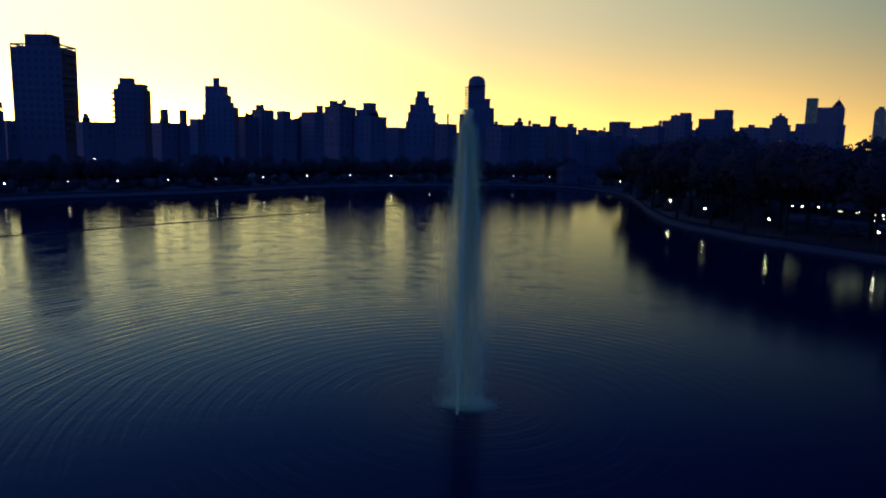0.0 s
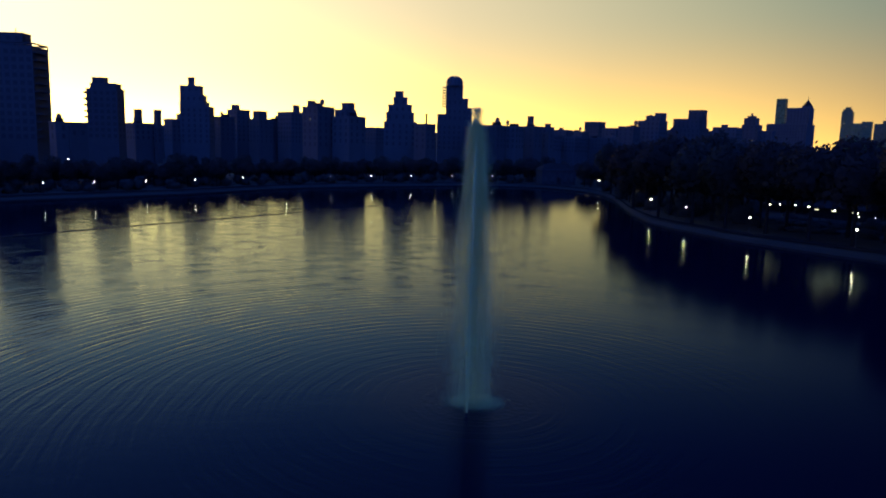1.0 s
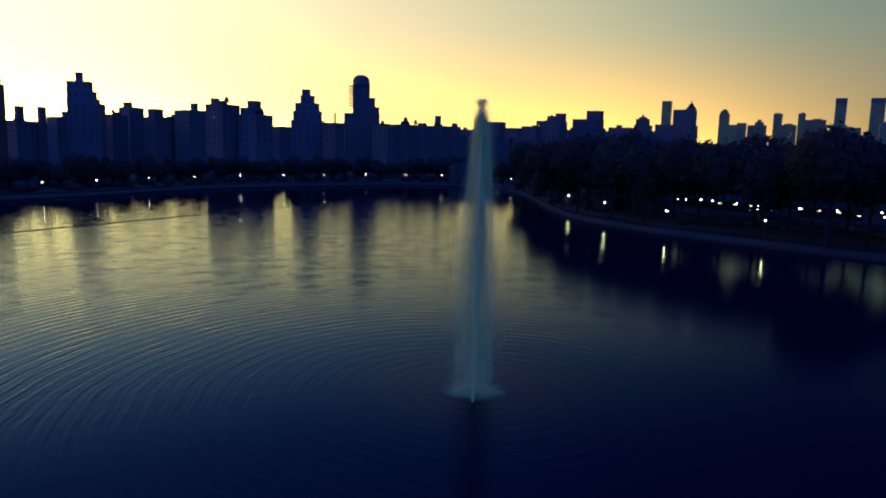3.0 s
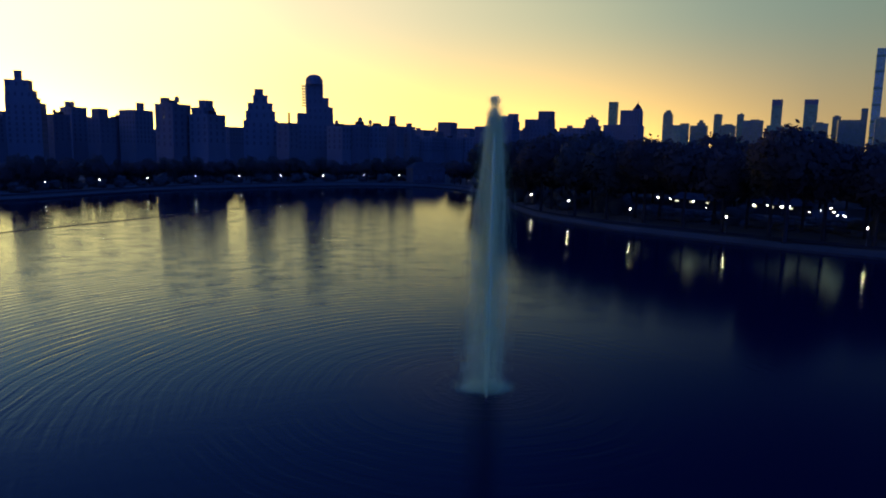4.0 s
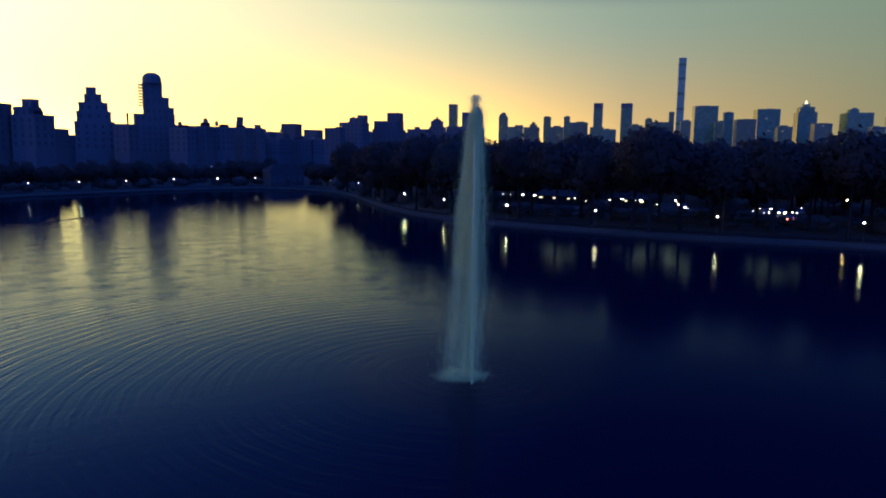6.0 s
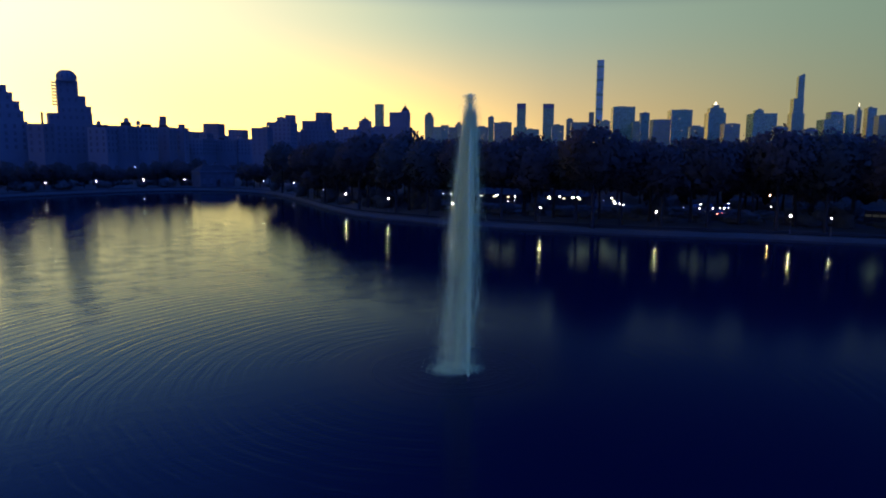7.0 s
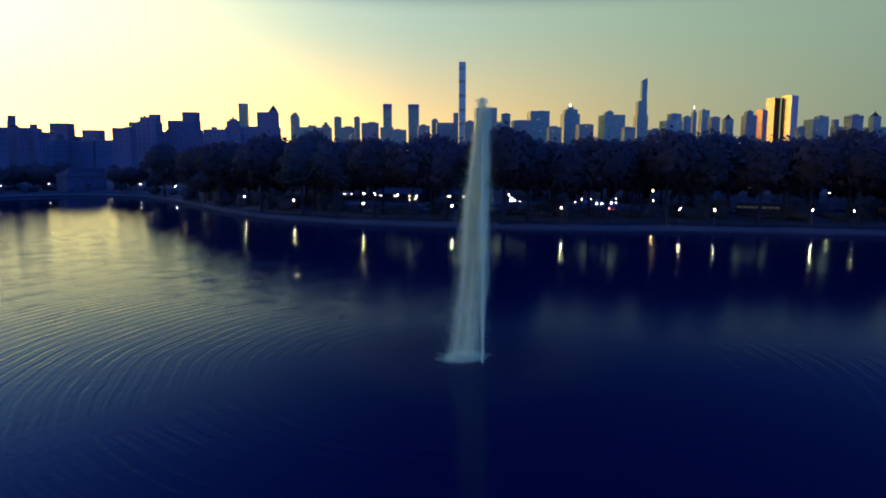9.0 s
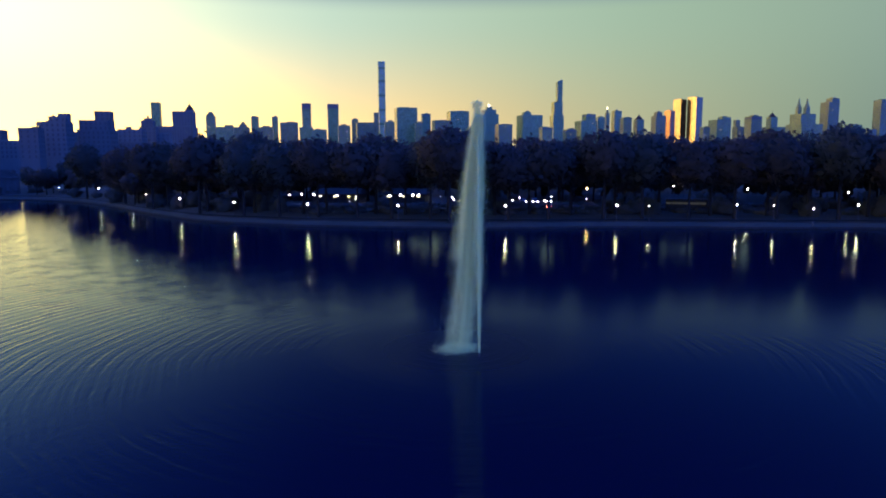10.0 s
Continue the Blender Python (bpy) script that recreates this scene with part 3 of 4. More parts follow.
    if "dark_top" in extra:
        bm = bmesh.new()
        add_box(bm, c.x, c.y, h - 17, w + 0.5, d + 0.5, h - 1)
        part("plant_floor", bm, FACADE["brown"], ob, "dark louvred top floors")
    if "crown" in extra:
        bm = bmesh.new()
        add_box(bm, c.x, c.y, h + 0.6, w * 0.45, d * 0.45, h + 12)
        crown = part("crown", bm, skin, ob)
        bm = bmesh.new()
        add_cone(bm, c.x, c.y, h + 12, h + 24, w * 0.12, 0.5, 8)
        part("lantern", bm, CROWN_GLOW, ob, "lit lantern on the roof")
    if "lit_dome" in extra:
        bm = bmesh.new()
        add_lathe(bm, c.x, c.y, [(5, h)] + [(5 * math.cos(q), h + 5 * math.sin(q)) for q in (0.3, 0.7, 1.1, 1.4)], 16)
        part("lit_dome", bm, CROWN_GLOW, ob, "small brightly lit dome on the roof")
    # some rooms with the light on
    if far > 1200 and h1 > 60:
        for k in range(rnd.choice((0, 1, 2, 3))):
            cc, ww, dd, hh = boxes[rnd.randrange(len(boxes))]
            face = rnd.random() < 0.5
            z = hh - rnd.uniform(6, 0.45 * hh)
            span = rnd.uniform(0.06, 0.16) * ww
            bm = bmesh.new()
            if face:
                add_box(bm, cc.x + rnd.uniform(-0.3, 0.3) * ww, cc.y - dd / 2, z, span, 0.8, z + 2.2)
            else:
                add_box(bm, cc.x - ww / 2, cc.y + rnd.uniform(-0.3, 0.3) * dd, z, 0.8, span, z + 2.2)
            part("lit_window", bm, WINDOW_GLOW, ob, "row of lit windows")
    elif rnd.random() < 0.22:
        z = max(6, h1 - rnd.uniform(4, 16))
        bm = bmesh.new()
        add_box(bm, c1.x + rnd.uniform(-0.35, 0.35) * w1, c1.y - d1 / 2, z, 0.7, 0.3, z + 0.9)
        part("lit_window", bm, WINDOW_GLOW, ob, "single lit window")
    return ob


tower("brick", -180, 240, -40, -32, "tank", [(0, 3.9, 25.7)])
tower("stone", -187, 260, -40, -32, "", [(0, 4.9, 21.7)])
tower("brown", -183, 281, 0, -29, "mast balconies rail", [(0, 22.4, 55.2), (-0.3, 11.9, 61.1)])
tower("stone", -150, 251, -40, -27, "tank", [(0.0, 6.0, 22.7)])
tower("brick", -146, 255, -40, -26, "", [(0.0, 7.1, 20.9)])
tower("brown", -178, 358, 0, -24, "balconies", [(0, 16.6, 43.5), (0.4, 13.6, 46.4), (-2.4, 7, 49.6)])
tower("stone", -180, 409, -40, -22, "tank", [(0.0, 13.9, 26.7)])
tower("brick", -182, 412, -40, -22, "", [(0, 3.7, 35.3)])
tower("brick", -168, 407, -40, -20, "", [(0, 3.4, 35)])
tower("stone", -190, 501, -40, -20, "", [(0.0, 11.4, 32.5), (4.7, 4.8, 36.5)])
tower("stone", -149, 425, 0, -18, "", [(0, 18.7, 38.5), (-1.4, 16.2, 41.4), (-2.1, 14.6, 45.7), (-3.1, 12.7, 51.5), (-3.1, 3.7, 56.9)])
tower("brick", -145, 469, -40, -16, "tank", [(0.0, 12.0, 34.0)])
tower("stone", -142, 502, -40, -15, "tank", [(0.0, 12.0, 40.5), (-2.8, 3.6, 44.2)])
tower("brick", -118, 470, -40, -13, "", [(0.0, 11.9, 33.1), (-0.6, 7.1, 38.6)])
tower("stone", -103, 512, -40, -11, "", [(0.0, 16.3, 40.2), (2.8, 3.8, 45.6)])
tower("brick", -56, 325, -40, -9, "tank", [(0, 11.5, 35.1), (-1.7, 5.3, 36.2), (-3.5, 2.9, 38.1)])
tower("stone", -40, 322, -40, -6, "tank", [(0, 11.9, 30.5), (-1.8, 7.7, 33.8), (-0.5, 4.7, 37.3)])
tower("brick", -40, 533, -40, -4, "", [(0.0, 16.1, 30.6)])
tower("stone", -15, 364, 0, -2, "", [(0, 18.4, 29.9), (-0.1, 15.8, 35), (-0.2, 13.3, 39.4), (-0.1, 7.9, 43.6), (-0.8, 4.7, 47)])
tower("brick", -1, 350, -40, -0, "chimney", [(0, 8.4, 28.6)])
tower("brick", 20, 425, 0, 5, "dome balconies", [(0, 25.1, 31.5), (-1.2, 22.4, 37.5), (1.8, 16.2, 41.8), (0.5, 13.5, 47.7), (-1.6, 10.8, 56.3)])
tower("stone", 31, 389, -40, 4, "tank", [(0, 11, 28.8)])
tower("brick", 42, 393, -40, 6, "tank", [(0, 11.1, 30.2)])
tower("stone", 54, 396, -40, 7, "tank", [(0, 10, 30)])
tower("brick", 68, 411, -40, 9, "tank", [(0, 9.9, 30.7), (-0.8, 2.9, 37.1)])
tower("stone", 80, 422, -40, 10, "", [(0, 6.9, 30.9), (0.4, 2.9, 33.1)])
tower("brick", 124, 584, -40, 11, "", [(0.0, 12.3, 33.9), (-2.1, 2.9, 35.8)])
tower("stone", 151, 644, -40, 12, "tank", [(0.0, 14.3, 34.4)])
tower("brown", 210, 818, -40, 14, "", [(0.0, 18.7, 51.1)])
tower("stone", 175, 612, -40, 15, "", [(0.0, 13.7, 37.4)])
tower("brick", 151, 477, -40, 16, "tank", [(0, 12, 34.5)])
tower("stone", 173, 491, -40, 18, "tank", [(0, 16.7, 39.6), (2.3, 11.4, 43.4), (5.4, 6.5, 45.5)])
tower("brick", 205, 499, -40, 21, "", [(0, 22.2, 35.2), (-0.1, 19.6, 42), (5, 10.7, 48.8)])
tower("stone", 254, 543, -40, 24, "", [(0, 18.9, 38), (-2.5, 4.1, 40.3)])
tower("brick", 314, 626, -40, 25, "", [(0, 15, 44.2), (-0.6, 11.2, 50.5), (-0.6, 6.5, 52.6), (-0.6, 1.6, 55)])
tower("glass", 600, 1127, -40, 27, "", [(0, 14.5, 109.2)])
tower("stone", 431, 775, -40, 28, "peak", [(0, 43.1, 52.2), (8.9, 23.9, 70.7), (15.7, 9.9, 73.2)])
tower("brick", -120, 523, -40, -12, "tank", [(0.0, 15.8, 33.8)])
tower("stone", 211, 562, -40, 19, "", [(0, 11.3, 35.5)])
tower("brick", 258, 586, -40, 22, "", [(0, 12, 36.2)])
tower("stone", 326, 620, -40, 26, "", [(0, 12.5, 38.6)])
tower("brick", 205, 819, -40, 13, "", [(0.0, 36.9, 37.3)])
tower("stone", 867, 1376, -40, 33, "", [(0, 19.5, 106.5), (-0.5, 15.5, 111.5), (0, 9, 116)])
tower("stone", 816, 1259, -40, 34, "", [(0, 19.4, 78.1), (15.4, 16.4, 81.7)])
tower("brick", 964, 1400, -40, 35, "", [(0, 35.9, 85.2), (4.2, 17, 92), (4.2, 8, 98)])
tower("glass", 1403, 1947, -40, 36, "", [(0, 24, 149.1)])
tower("brick", 1250, 1688, -40, 37, "", [(0, 43.1, 101.8)])
tower("glass", 1517, 1988, -40, 38, "", [(0, 20.4, 155.3)])
tower("brown", 1179, 1490, -40, 39, "", [(0, 46.7, 106)])
tower("glass", 1458, 1752, -40, 40, "dark_top", [(0, 43.1, 109.6), (2.3, 28.6, 185.2)])
tower("stone", 1175, 1364, -40, 41, "", [(0, 36.7, 84.4)])
tower("glass", 1840, 2044, -40, 42, "dark_top", [(0, 42, 218.2)])
tower("brick", 1495, 1614, -40, 43, "", [(0, 37, 111.9)])
tower("stone", 1728, 1806, -40, 44, "", [(0, 22.6, 146.8)])
tower("brick", 1617, 1635, -40, 45, "", [(0, 65.3, 125.5), (31.3, 15.5, 158.6)])
tower("pale", 2170, 2096, -40, 46, "slots", [(0, 28.5, 416.5)])
tower("stone", 1597, 1513, -40, 47, "", [(0, 29, 124.3)])
tower("glass", 1781, 1609, -40, 48, "", [(0, 70.8, 180.1)])
tower("stone", 1735, 1510, -40, 49, "", [(0, 23, 125.2)])
tower("glass", 1903, 1621, -40, 50, "", [(0, 30, 166.7)])
tower("brick", 1628, 1326, -40, 51, "", [(0, 50, 122.4)])
tower("glass", 2055, 1593, -40, 52, "", [(0, 71.2, 180.4)])
tower("stone", 1609, 1188, -40, 54, "", [(0, 35.3, 97.4)])
tower("glass", 2206, 1557, -40, 55, "crown", [(0, 60.9, 175), (-0.1, 46.5, 192.2)])
tower("brick", 1658, 1118, -40, 56, "", [(0, 40.9, 104.8)])
tower("glass", 1953, 1215, -40, 58, "", [(0, 67.6, 146.6), (-9.4, 23.5, 157.7)])
tower("stone", 1723, 1016, -40, 59, "", [(0, 30.3, 95.6)])
tower("glass", 2705, 1543, -40, 60, "slant", [(0, 48, 190.7), (0.3, 38.3, 249.5), (8.6, 22.9, 334.6)])
tower("brick", 1931, 1053, -40, 61, "", [(0, 32.4, 95.7)])
tower("glass", 2043, 1056, -40, 62, "", [(0, 53.9, 125.9), (9.4, 33.1, 147.5)])
tower("glass", 2242, 1106, -40, 64, "", [(0, 26.6, 148.4)])
tower("stone", 2433, 1170, -40, 64, "crown", [(0, 14.2, 175.3)])
tower("glass", 2267, 1054, -40, 65, "", [(0, 26, 168.8)])
tower("brick", 2098, 942, -40, 66, "", [(0, 27.7, 134.7)])
tower("stone", 2298, 985, -40, 67, "peak", [(0, 26.8, 138.3)])
tower("brown", 2137, 850, -40, 68, "", [(0, 33, 138), (-1.3, 19.1, 150.4)])
tower("copper", 2709, 1035, -15, 69, "", [(0, 29, 188.4)])
tower("gold", 3003, 1105, -15, 70, "", [(0, 38.4, 253.4)])
tower("gold", 3033, 1050, -15, 71, "", [(0, 44.8, 261.8)])
tower("brick", 1900, 623, -40, 71, "", [(0, 18.9, 89.2)])
tower("stone", 2007, 618, -40, 72, "", [(0, 44.2, 112.6), (11.5, 24.7, 120.2)])
tower("brown", 1926, 541, -40, 74, "", [(0, 24.1, 89), (-6.4, 12.1, 107.1)])
tower("brick", 1838, 482, -40, 75, "", [(0, 29.1, 110)])
tower("stone", 1946, 460, -40, 76, "peak", [(0, 45.2, 85.8), (-4.7, 19.3, 112.2)])
tower("stone", 1668, 329, -40, 78, "spires", [(0, 52.1, 80.2), (-3.5, 36.3, 102.3), (-12.7, 8.7, 118.5), (3.4, 9.4, 117.9)])
tower("brown", 1873, 318, -40, 80, "", [(0, 28.8, 138.6), (5.4, 20.3, 147.7)])
tower("stone", 1485, 208, -40, 81, "", [(0, 30.2, 63.2), (2.4, 21, 69.5)])
tower("brown", 1588, 193, -40, 82, "", [(0, 17.8, 63.3)])
tower("brick", 1690, 188, -40, 83, "", [(0, 21.3, 126.5)])
tower("stone", 1494, 129, -40, 84, "", [(0, 29.5, 67.3), (-5.9, 12.3, 77.7)])
tower("stone", 1381, 585, -40, 67, "lit_dome", [(0, 18.9, 53.3)])


# ---- the fountain ----
TOP = 18.1
rng = random.Random(4)
fountain = thing("fountain", 0, 0, 0, "tall white water jet with spray drifting down beside it", "fountain")
bm = bmesh.new()
add_lathe(bm, 0, 0, [(0.2, -0.8), (0.2, -0.1), (0.1, -0.03), (0.09, 0.1), (0.08, 0.26)], 12)
part("nozzle", bm, IRON, fountain)
bm = bmesh.new()
spine = [(0.03 * noise.noise(Vector((z * 0.5, 1, 0))) + 0.0012 * z * z * 0.3, 0.04 * noise.noise(Vector((z * 0.4, 5, 0))) + 0.002 * z * z * 0.4, z) for z in np.linspace(0.25, TOP, 60)]
add_tube(bm, spine, [0.055 + 0.004 * p[2] * (0.6 + 0.6 * abs(noise.noise(Vector((p[2] * 1.7, 0, 3))))) for p in spine], 7)
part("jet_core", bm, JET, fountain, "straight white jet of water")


def streaks(count, place, long_, wide):
    """Slender falling drops, each a closed three-sided spindle; place(k) gives its middle and its slant."""
    verts, faces = [], []
    for k in range(count):
        p, slant = place(k)
        s = wide * rng.uniform(0.5, 1.5)
        half = long_ * rng.uniform(0.4, 1.4) / 2
        way = Vector((slant[0], slant[1], 1)).normalized() * half
        b = len(verts)
        verts += [p + way, p - way]
        a0 = rng.uniform(0, 2.1)
        for q in range(3):
            a = a0 + 2.0944 * q
            verts.append(p + Vector((s * math.cos(a), s * math.sin(a), 0)))
        for q in range(3):
            faces += [(b, b + 2 + q, b + 2 + (q + 1) % 3), (b + 1, b + 2 + (q + 1) % 3, b + 2 + q)]
    me = bpy.data.meshes.new("spray")
    me.from_pydata([tuple(v) for v in verts], [], faces)
    return me


def falling(k):
    f = rng.random() ** 1.3                       # 0 at the top, 1 at the water
    top = TOP - 0.15 - abs(rng.gauss(0, 0.6))
    z = top * (1 - f)
    time = math.sqrt(f)
    a, q = rng.uniform(0, 2 * math.pi), min(1.5, abs(rng.gauss(0.34, 0.45)))
    if rng.random() < 0.36:                       # ropes of heavier water in the curtain
        rope = rng.randrange(9)
        a, q = rope * 0.698 + 0.35 * math.sin(rope * 2.3) + rng.gauss(0, 0.12), 0.50 + 0.35 * math.sin(rope * 4.1) ** 2 + rng.gauss(0, 0.07)
        if f > 0.30 + 0.5 * abs(math.sin(rope * 1.7)):
            a += rng.gauss(0, 0.6)
    lump = 1 + 0.35 * noise.noise(Vector((math.cos(a) * 1.6, math.sin(a) * 1.6, z * 0.22)))
    cx, cy = 0.05 + 0.42 * time + 0.15 * f**3, 0.1 + 1.35 * time + 0.85 * f**3
    rx, ry = 0.38 + 1.22 * time, 0.28 + 0.75 * time + 0.25 * f**3
    return Vector((cx + rx * q * lump * math.cos(a), cy + ry * q * lump * math.sin(a), max(z, 0.05))), (-0.04 * math.cos(a), -0.07 * (1 - 0.5 * f))


def gust(k):
    """A heavy swag of spray that the wind bends away from the jet and tears off halfway down."""
    f = rng.random() ** 0.8
    wide = 0.16 + 0.30 * f
    return Vector((0.12 + 0.42 * f + rng.gauss(0, wide), 0.35 + 1.95 * f + rng.gauss(0, wide * 0.8), 17.3 - 10.2 * f + rng.gauss(0, 0.25))), (-0.03, -0.16)


def rising(k):
    z = rng.uniform(0.4, TOP)
    s = 0.05 + 0.022 * z
    return Vector((rng.gauss(0, s * 0.6) + 0.0004 * z * z, rng.gauss(0, s * 0.6) + 0.0008 * z * z, z)), (0, 0)


def tip(k):
    z = TOP + 0.7 - abs(rng.gauss(0, 0.75))
    return Vector((0.1 + rng.gauss(0, 0.15), 0.3 + rng.gauss(0, 0.2), z)), (rng.gauss(0, 0.3), rng.gauss(0, 0.3))


def landing(k):
    a, q = rng.uniform(0, 2 * math.pi), abs(rng.gauss(0.72, 0.30))
    up = abs(rng.gauss(0, 0.14)) * max(0.25, 1.2 - q)
    return Vector((SPLASH[0] + 1.55 * q * math.cos(a), SPLASH[1] + 1.35 * q * math.sin(a), up + 0.02)), (rng.gauss(0, 0.9), rng.gauss(0, 0.9))


for name, count, place, long_, wide, words in (("falling_spray", 84000, falling, 0.50, 0.0017, "fine curtain of falling drops"), ("wind_spray", 11000, gust, 0.42, 0.0026, "heavy swag of wind-blown spray"),
                                               ("rising_spray", 10000, rising, 0.40, 0.0030, "drops torn off the jet"),
                                               ("tip_spray", 900, tip, 0.22, 0.009, "breaking tip of the jet"), ("landing_spray", 4200, landing, 0.10, 0.010, "white splash on the water")):
    me = streaks(count, place, long_, wide)
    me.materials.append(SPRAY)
    ob = tagged(new(name, me), words, kind="stuff")
    ob.parent = fountain


# ---- lamps along the shore ----
def shore_lamp(x, y, z=1.0, head=4.3, glow=LAMP_GLOW, size=0.12):
    ob = thing("street_lamp", x, y, z, "lit park lamp on a slim dark iron post", "street lamp", "park lamps")
    h = head - z
    bm = bmesh.new()
    add_lathe(bm, 0, 0, [(0.17, -0.1), (0.17, 0.35), (0.09, 0.5), (0.06, 0.9), (0.045, h - 0.45), (0.09, h - 0.35), (0.10, h - 0.28)], 8)
    part("post", bm, IRON, ob)
    bm = bmesh.new()
    bmesh.ops.create_icosphere(bm, subdivisions=2, radius=size, matrix=Matrix.Translation((0, 0, h)) @ Matrix.Diagonal((1, 1, 1.25, 1)))
    part("globe", bm, glow, ob, "glowing lamp globe")
    bm = bmesh.new()
    add_lathe(bm, 0, 0, [(size * 0.9, h + size * 1.1), (size * 0.55, h + size * 1.5), (0.03, h + size * 1.9)], 8)
    part("cap", bm, IRON, ob)
    return ob


first = shore_lamp(70.8, 73.4)
for x, y in ((61.4, 92.3), (57.2, 114.3), (57.1, 138.1), (62.8, 165.9), (83.3, 53.6), (97.8, 34.8),
             (113.5, 14.7), (127.9, -5.8)):
    copy_thing(first, pose(x, y, 1.0))
distant = shore_lamp(68.9, 186.6, glow=FAR_LAMP_GLOW, size=0.105)
for x, y in ((73.3, 218.1), (70.3, 243.3), (116, 8), (112.3, -0.3), (99.8, 28.4), (-115, 139), (-106, 153), (-96, 161), (-86, 173), (-75.5, 186), (-65, 205), (-53, 221), (-38.5, 235), (-23, 245), (-7, 254), (10.8, 263), (29.3, 271), (45.6, 271)):
    copy_thing(distant, pose(x, y, 1.0))

# taller lamps on the drive behind the path, one of them amber
drive = shore_lamp(157.6, 45.2, 1.5, 6.0, FAR_LAMP_GLOW, 0.13)
for x, y in ((160, 43), (151, 23), (146, -1), (131, 118)):
    copy_thing(drive, pose(x, y, 1.5))
tagged(shore_lamp(128.4, 57.7, 1.5, 6.2, AMBER_GLOW, 0.13), "lit amber street lamp on a dark post")
# lamps of the avenue behind the far trees
avenue = shore_lamp(-64, 290, 1.5, 8.6, FAR_LAMP_GLOW, 0.11)
for x, y in ((-20, 285), (-150, 226), (-138, 232), (-88, 262), (35, 322)):
    copy_thing(avenue, pose(x, y, 1.5))


# ---- the lit yard behind the trees ----
def service_building(x, y, turn, length):
    ob = thing("service_building", x, y, 1.4, "long low service building with lit windows under the eaves", "building", turn=turn)
    bm = bmesh.new()
    add_box(bm, 0, 0, -0.4, length, 7, 2.9)
    part("wall", bm, STONE, ob)
    bm = bmesh.new()
    vs = add_box(bm, 0, 0, 2.9, length + 1.2, 8.4, 4.4)
    for v in vs:
        if v.co.z > 3.5:
            v.co.x *= 0.92
            v.co.y *= 0.15
    part("roof", bm, ROOFING, ob)
    for k in range(int(length // 2.2)):
        if k % 5 in (1, 3):
            continue
        wx = -length / 2 + 1.3 + 2.2 * k
        bm = bmesh.new()
        add_box(bm, wx, -3.53, 2.1, 0.55 + 0.5 * abs(math.sin(k * 2.1 + x)), 0.12, 2.4)
        pane = part("window", bm, YARD_GLOW, ob, "lit window strip")
        bm = bmesh.new()
        add_box(bm, wx, -3.55, 1.9, 1.7, 0.2, 1.99)
        part("sill", bm, STONE, pane)
    return ob


def floodlight(x, y, z, turn, size):
    ob = thing("floodlight", x, y, 1.4, "bright yard floodlight on a short pole", "floodlight", "yard lights", turn)
    bm = bmesh.new()
    add_cone(bm, 0, 0, -0.2, z - 1.4, 0.07, 0.05, 6)
    part("pole", bm, IRON, ob)
    bm = bmesh.new()
    add_box(bm, 0, 0, z - 1.4, 2.2 * size, 0.2, z - 1.4 + 1.4 * size)
    part("housing", bm, IRON, ob)
    bm = bmesh.new()
    add_box(bm, 0, -0.14, z - 1.4 + 0.1 * size, 2.0 * size, 0.06, z - 1.4 + 1.3 * size)
    part("lens", bm, FLOOD_GLOW, ob, "glowing lens")
    return ob


def car(x, y, turn, lights, label):
    """A parked car, its nose towards -y of its own."""
    ob = thing("car", x, y, 1.45, label, "car", "parked cars", turn)
    bm = bmesh.new()
    vs = add_box(bm, 0, 0, 0.3, 1.8, 4.4, 0.95)
    bmesh.ops.bevel(bm, geom=bm.edges[:], offset=0.14, segments=2, affect="EDGES")
    part("body", bm, CAR_PAINT, ob)
    bm = bmesh.new()
    for v in add_box(bm, 0, 0.25, 0.95, 1.6, 2.5, 1.48):
        if v.co.z > 1.2:
            v.co.x *= 0.82
            v.co.y = 0.25 + (v.co.y - 0.25) * 0.68
    part("cabin", bm, CAR_GLASS, ob, "dark car windows")
    for sx in (-1, 1):
        for sy in (-1.35, 1.35):
            bm = bmesh.new()
            bmesh.ops.create_cone(bm, cap_ends=True, segments=12, radius1=0.32, radius2=0.32, depth=0.2, matrix=Matrix.Translation((sx * 0.85, sy, 0.3)) @ Matrix.Rotation(math.pi / 2, 4, "Y"))
            part("wheel", bm, IRON, ob)
        bm = bmesh.new()
        add_box(bm, sx * 0.62, -2.2, 0.6, 0.34, 0.08, 0.76)
        part("headlight", bm, lights, ob, "lit car lamp")
    return ob


HEAD_GLOW = lit("headlamp_glow", (1.0, 0.96, 0.85), 14.0)
YARD_GLOW = lit("yard_window_glow", (1.0, 0.92, 0.60), 1.2)
CAR_PAINT = plain("car_paint", (0.006, 0.007, 0.009), (0.011, 0.012, 0.015), 0.6, 1.0, 0.05, 0.0, 9.0, 0.15)
CAR_GLASS = plain("car_glass", (0.01, 0.01, 0.012), (0.02, 0.02, 0.022), 0.1, 1.0, 0.0)
service_building(98.5, 121, -66, 13)
service_building(109, 104.5, -66, 12)
for x, y, z, size in ((91, 130, 4.0, 0.36), (92.5, 126.5, 4.0, 0.30), (94, 125, 4.1, 0.26), (93.6, 117.5, 4.0, 0.30), (96, 112.5, 3.9, 0.2), (101.5, 104.6, 3.9, 0.36), (103.5, 102.5, 4.1, 0.30), (105, 99.3, 3.9, 0.46),
                      (106.3, 98.4, 4.0, 0.34), (113, 93, 4.1, 0.30), (112, 91, 3.4, 0.24), (86, 133, 4.0, 0.2), (88, 132, 4.0, 0.2)):
    floodlight(x, y, z, -45, size * 0.55)
q = random.Random(17)
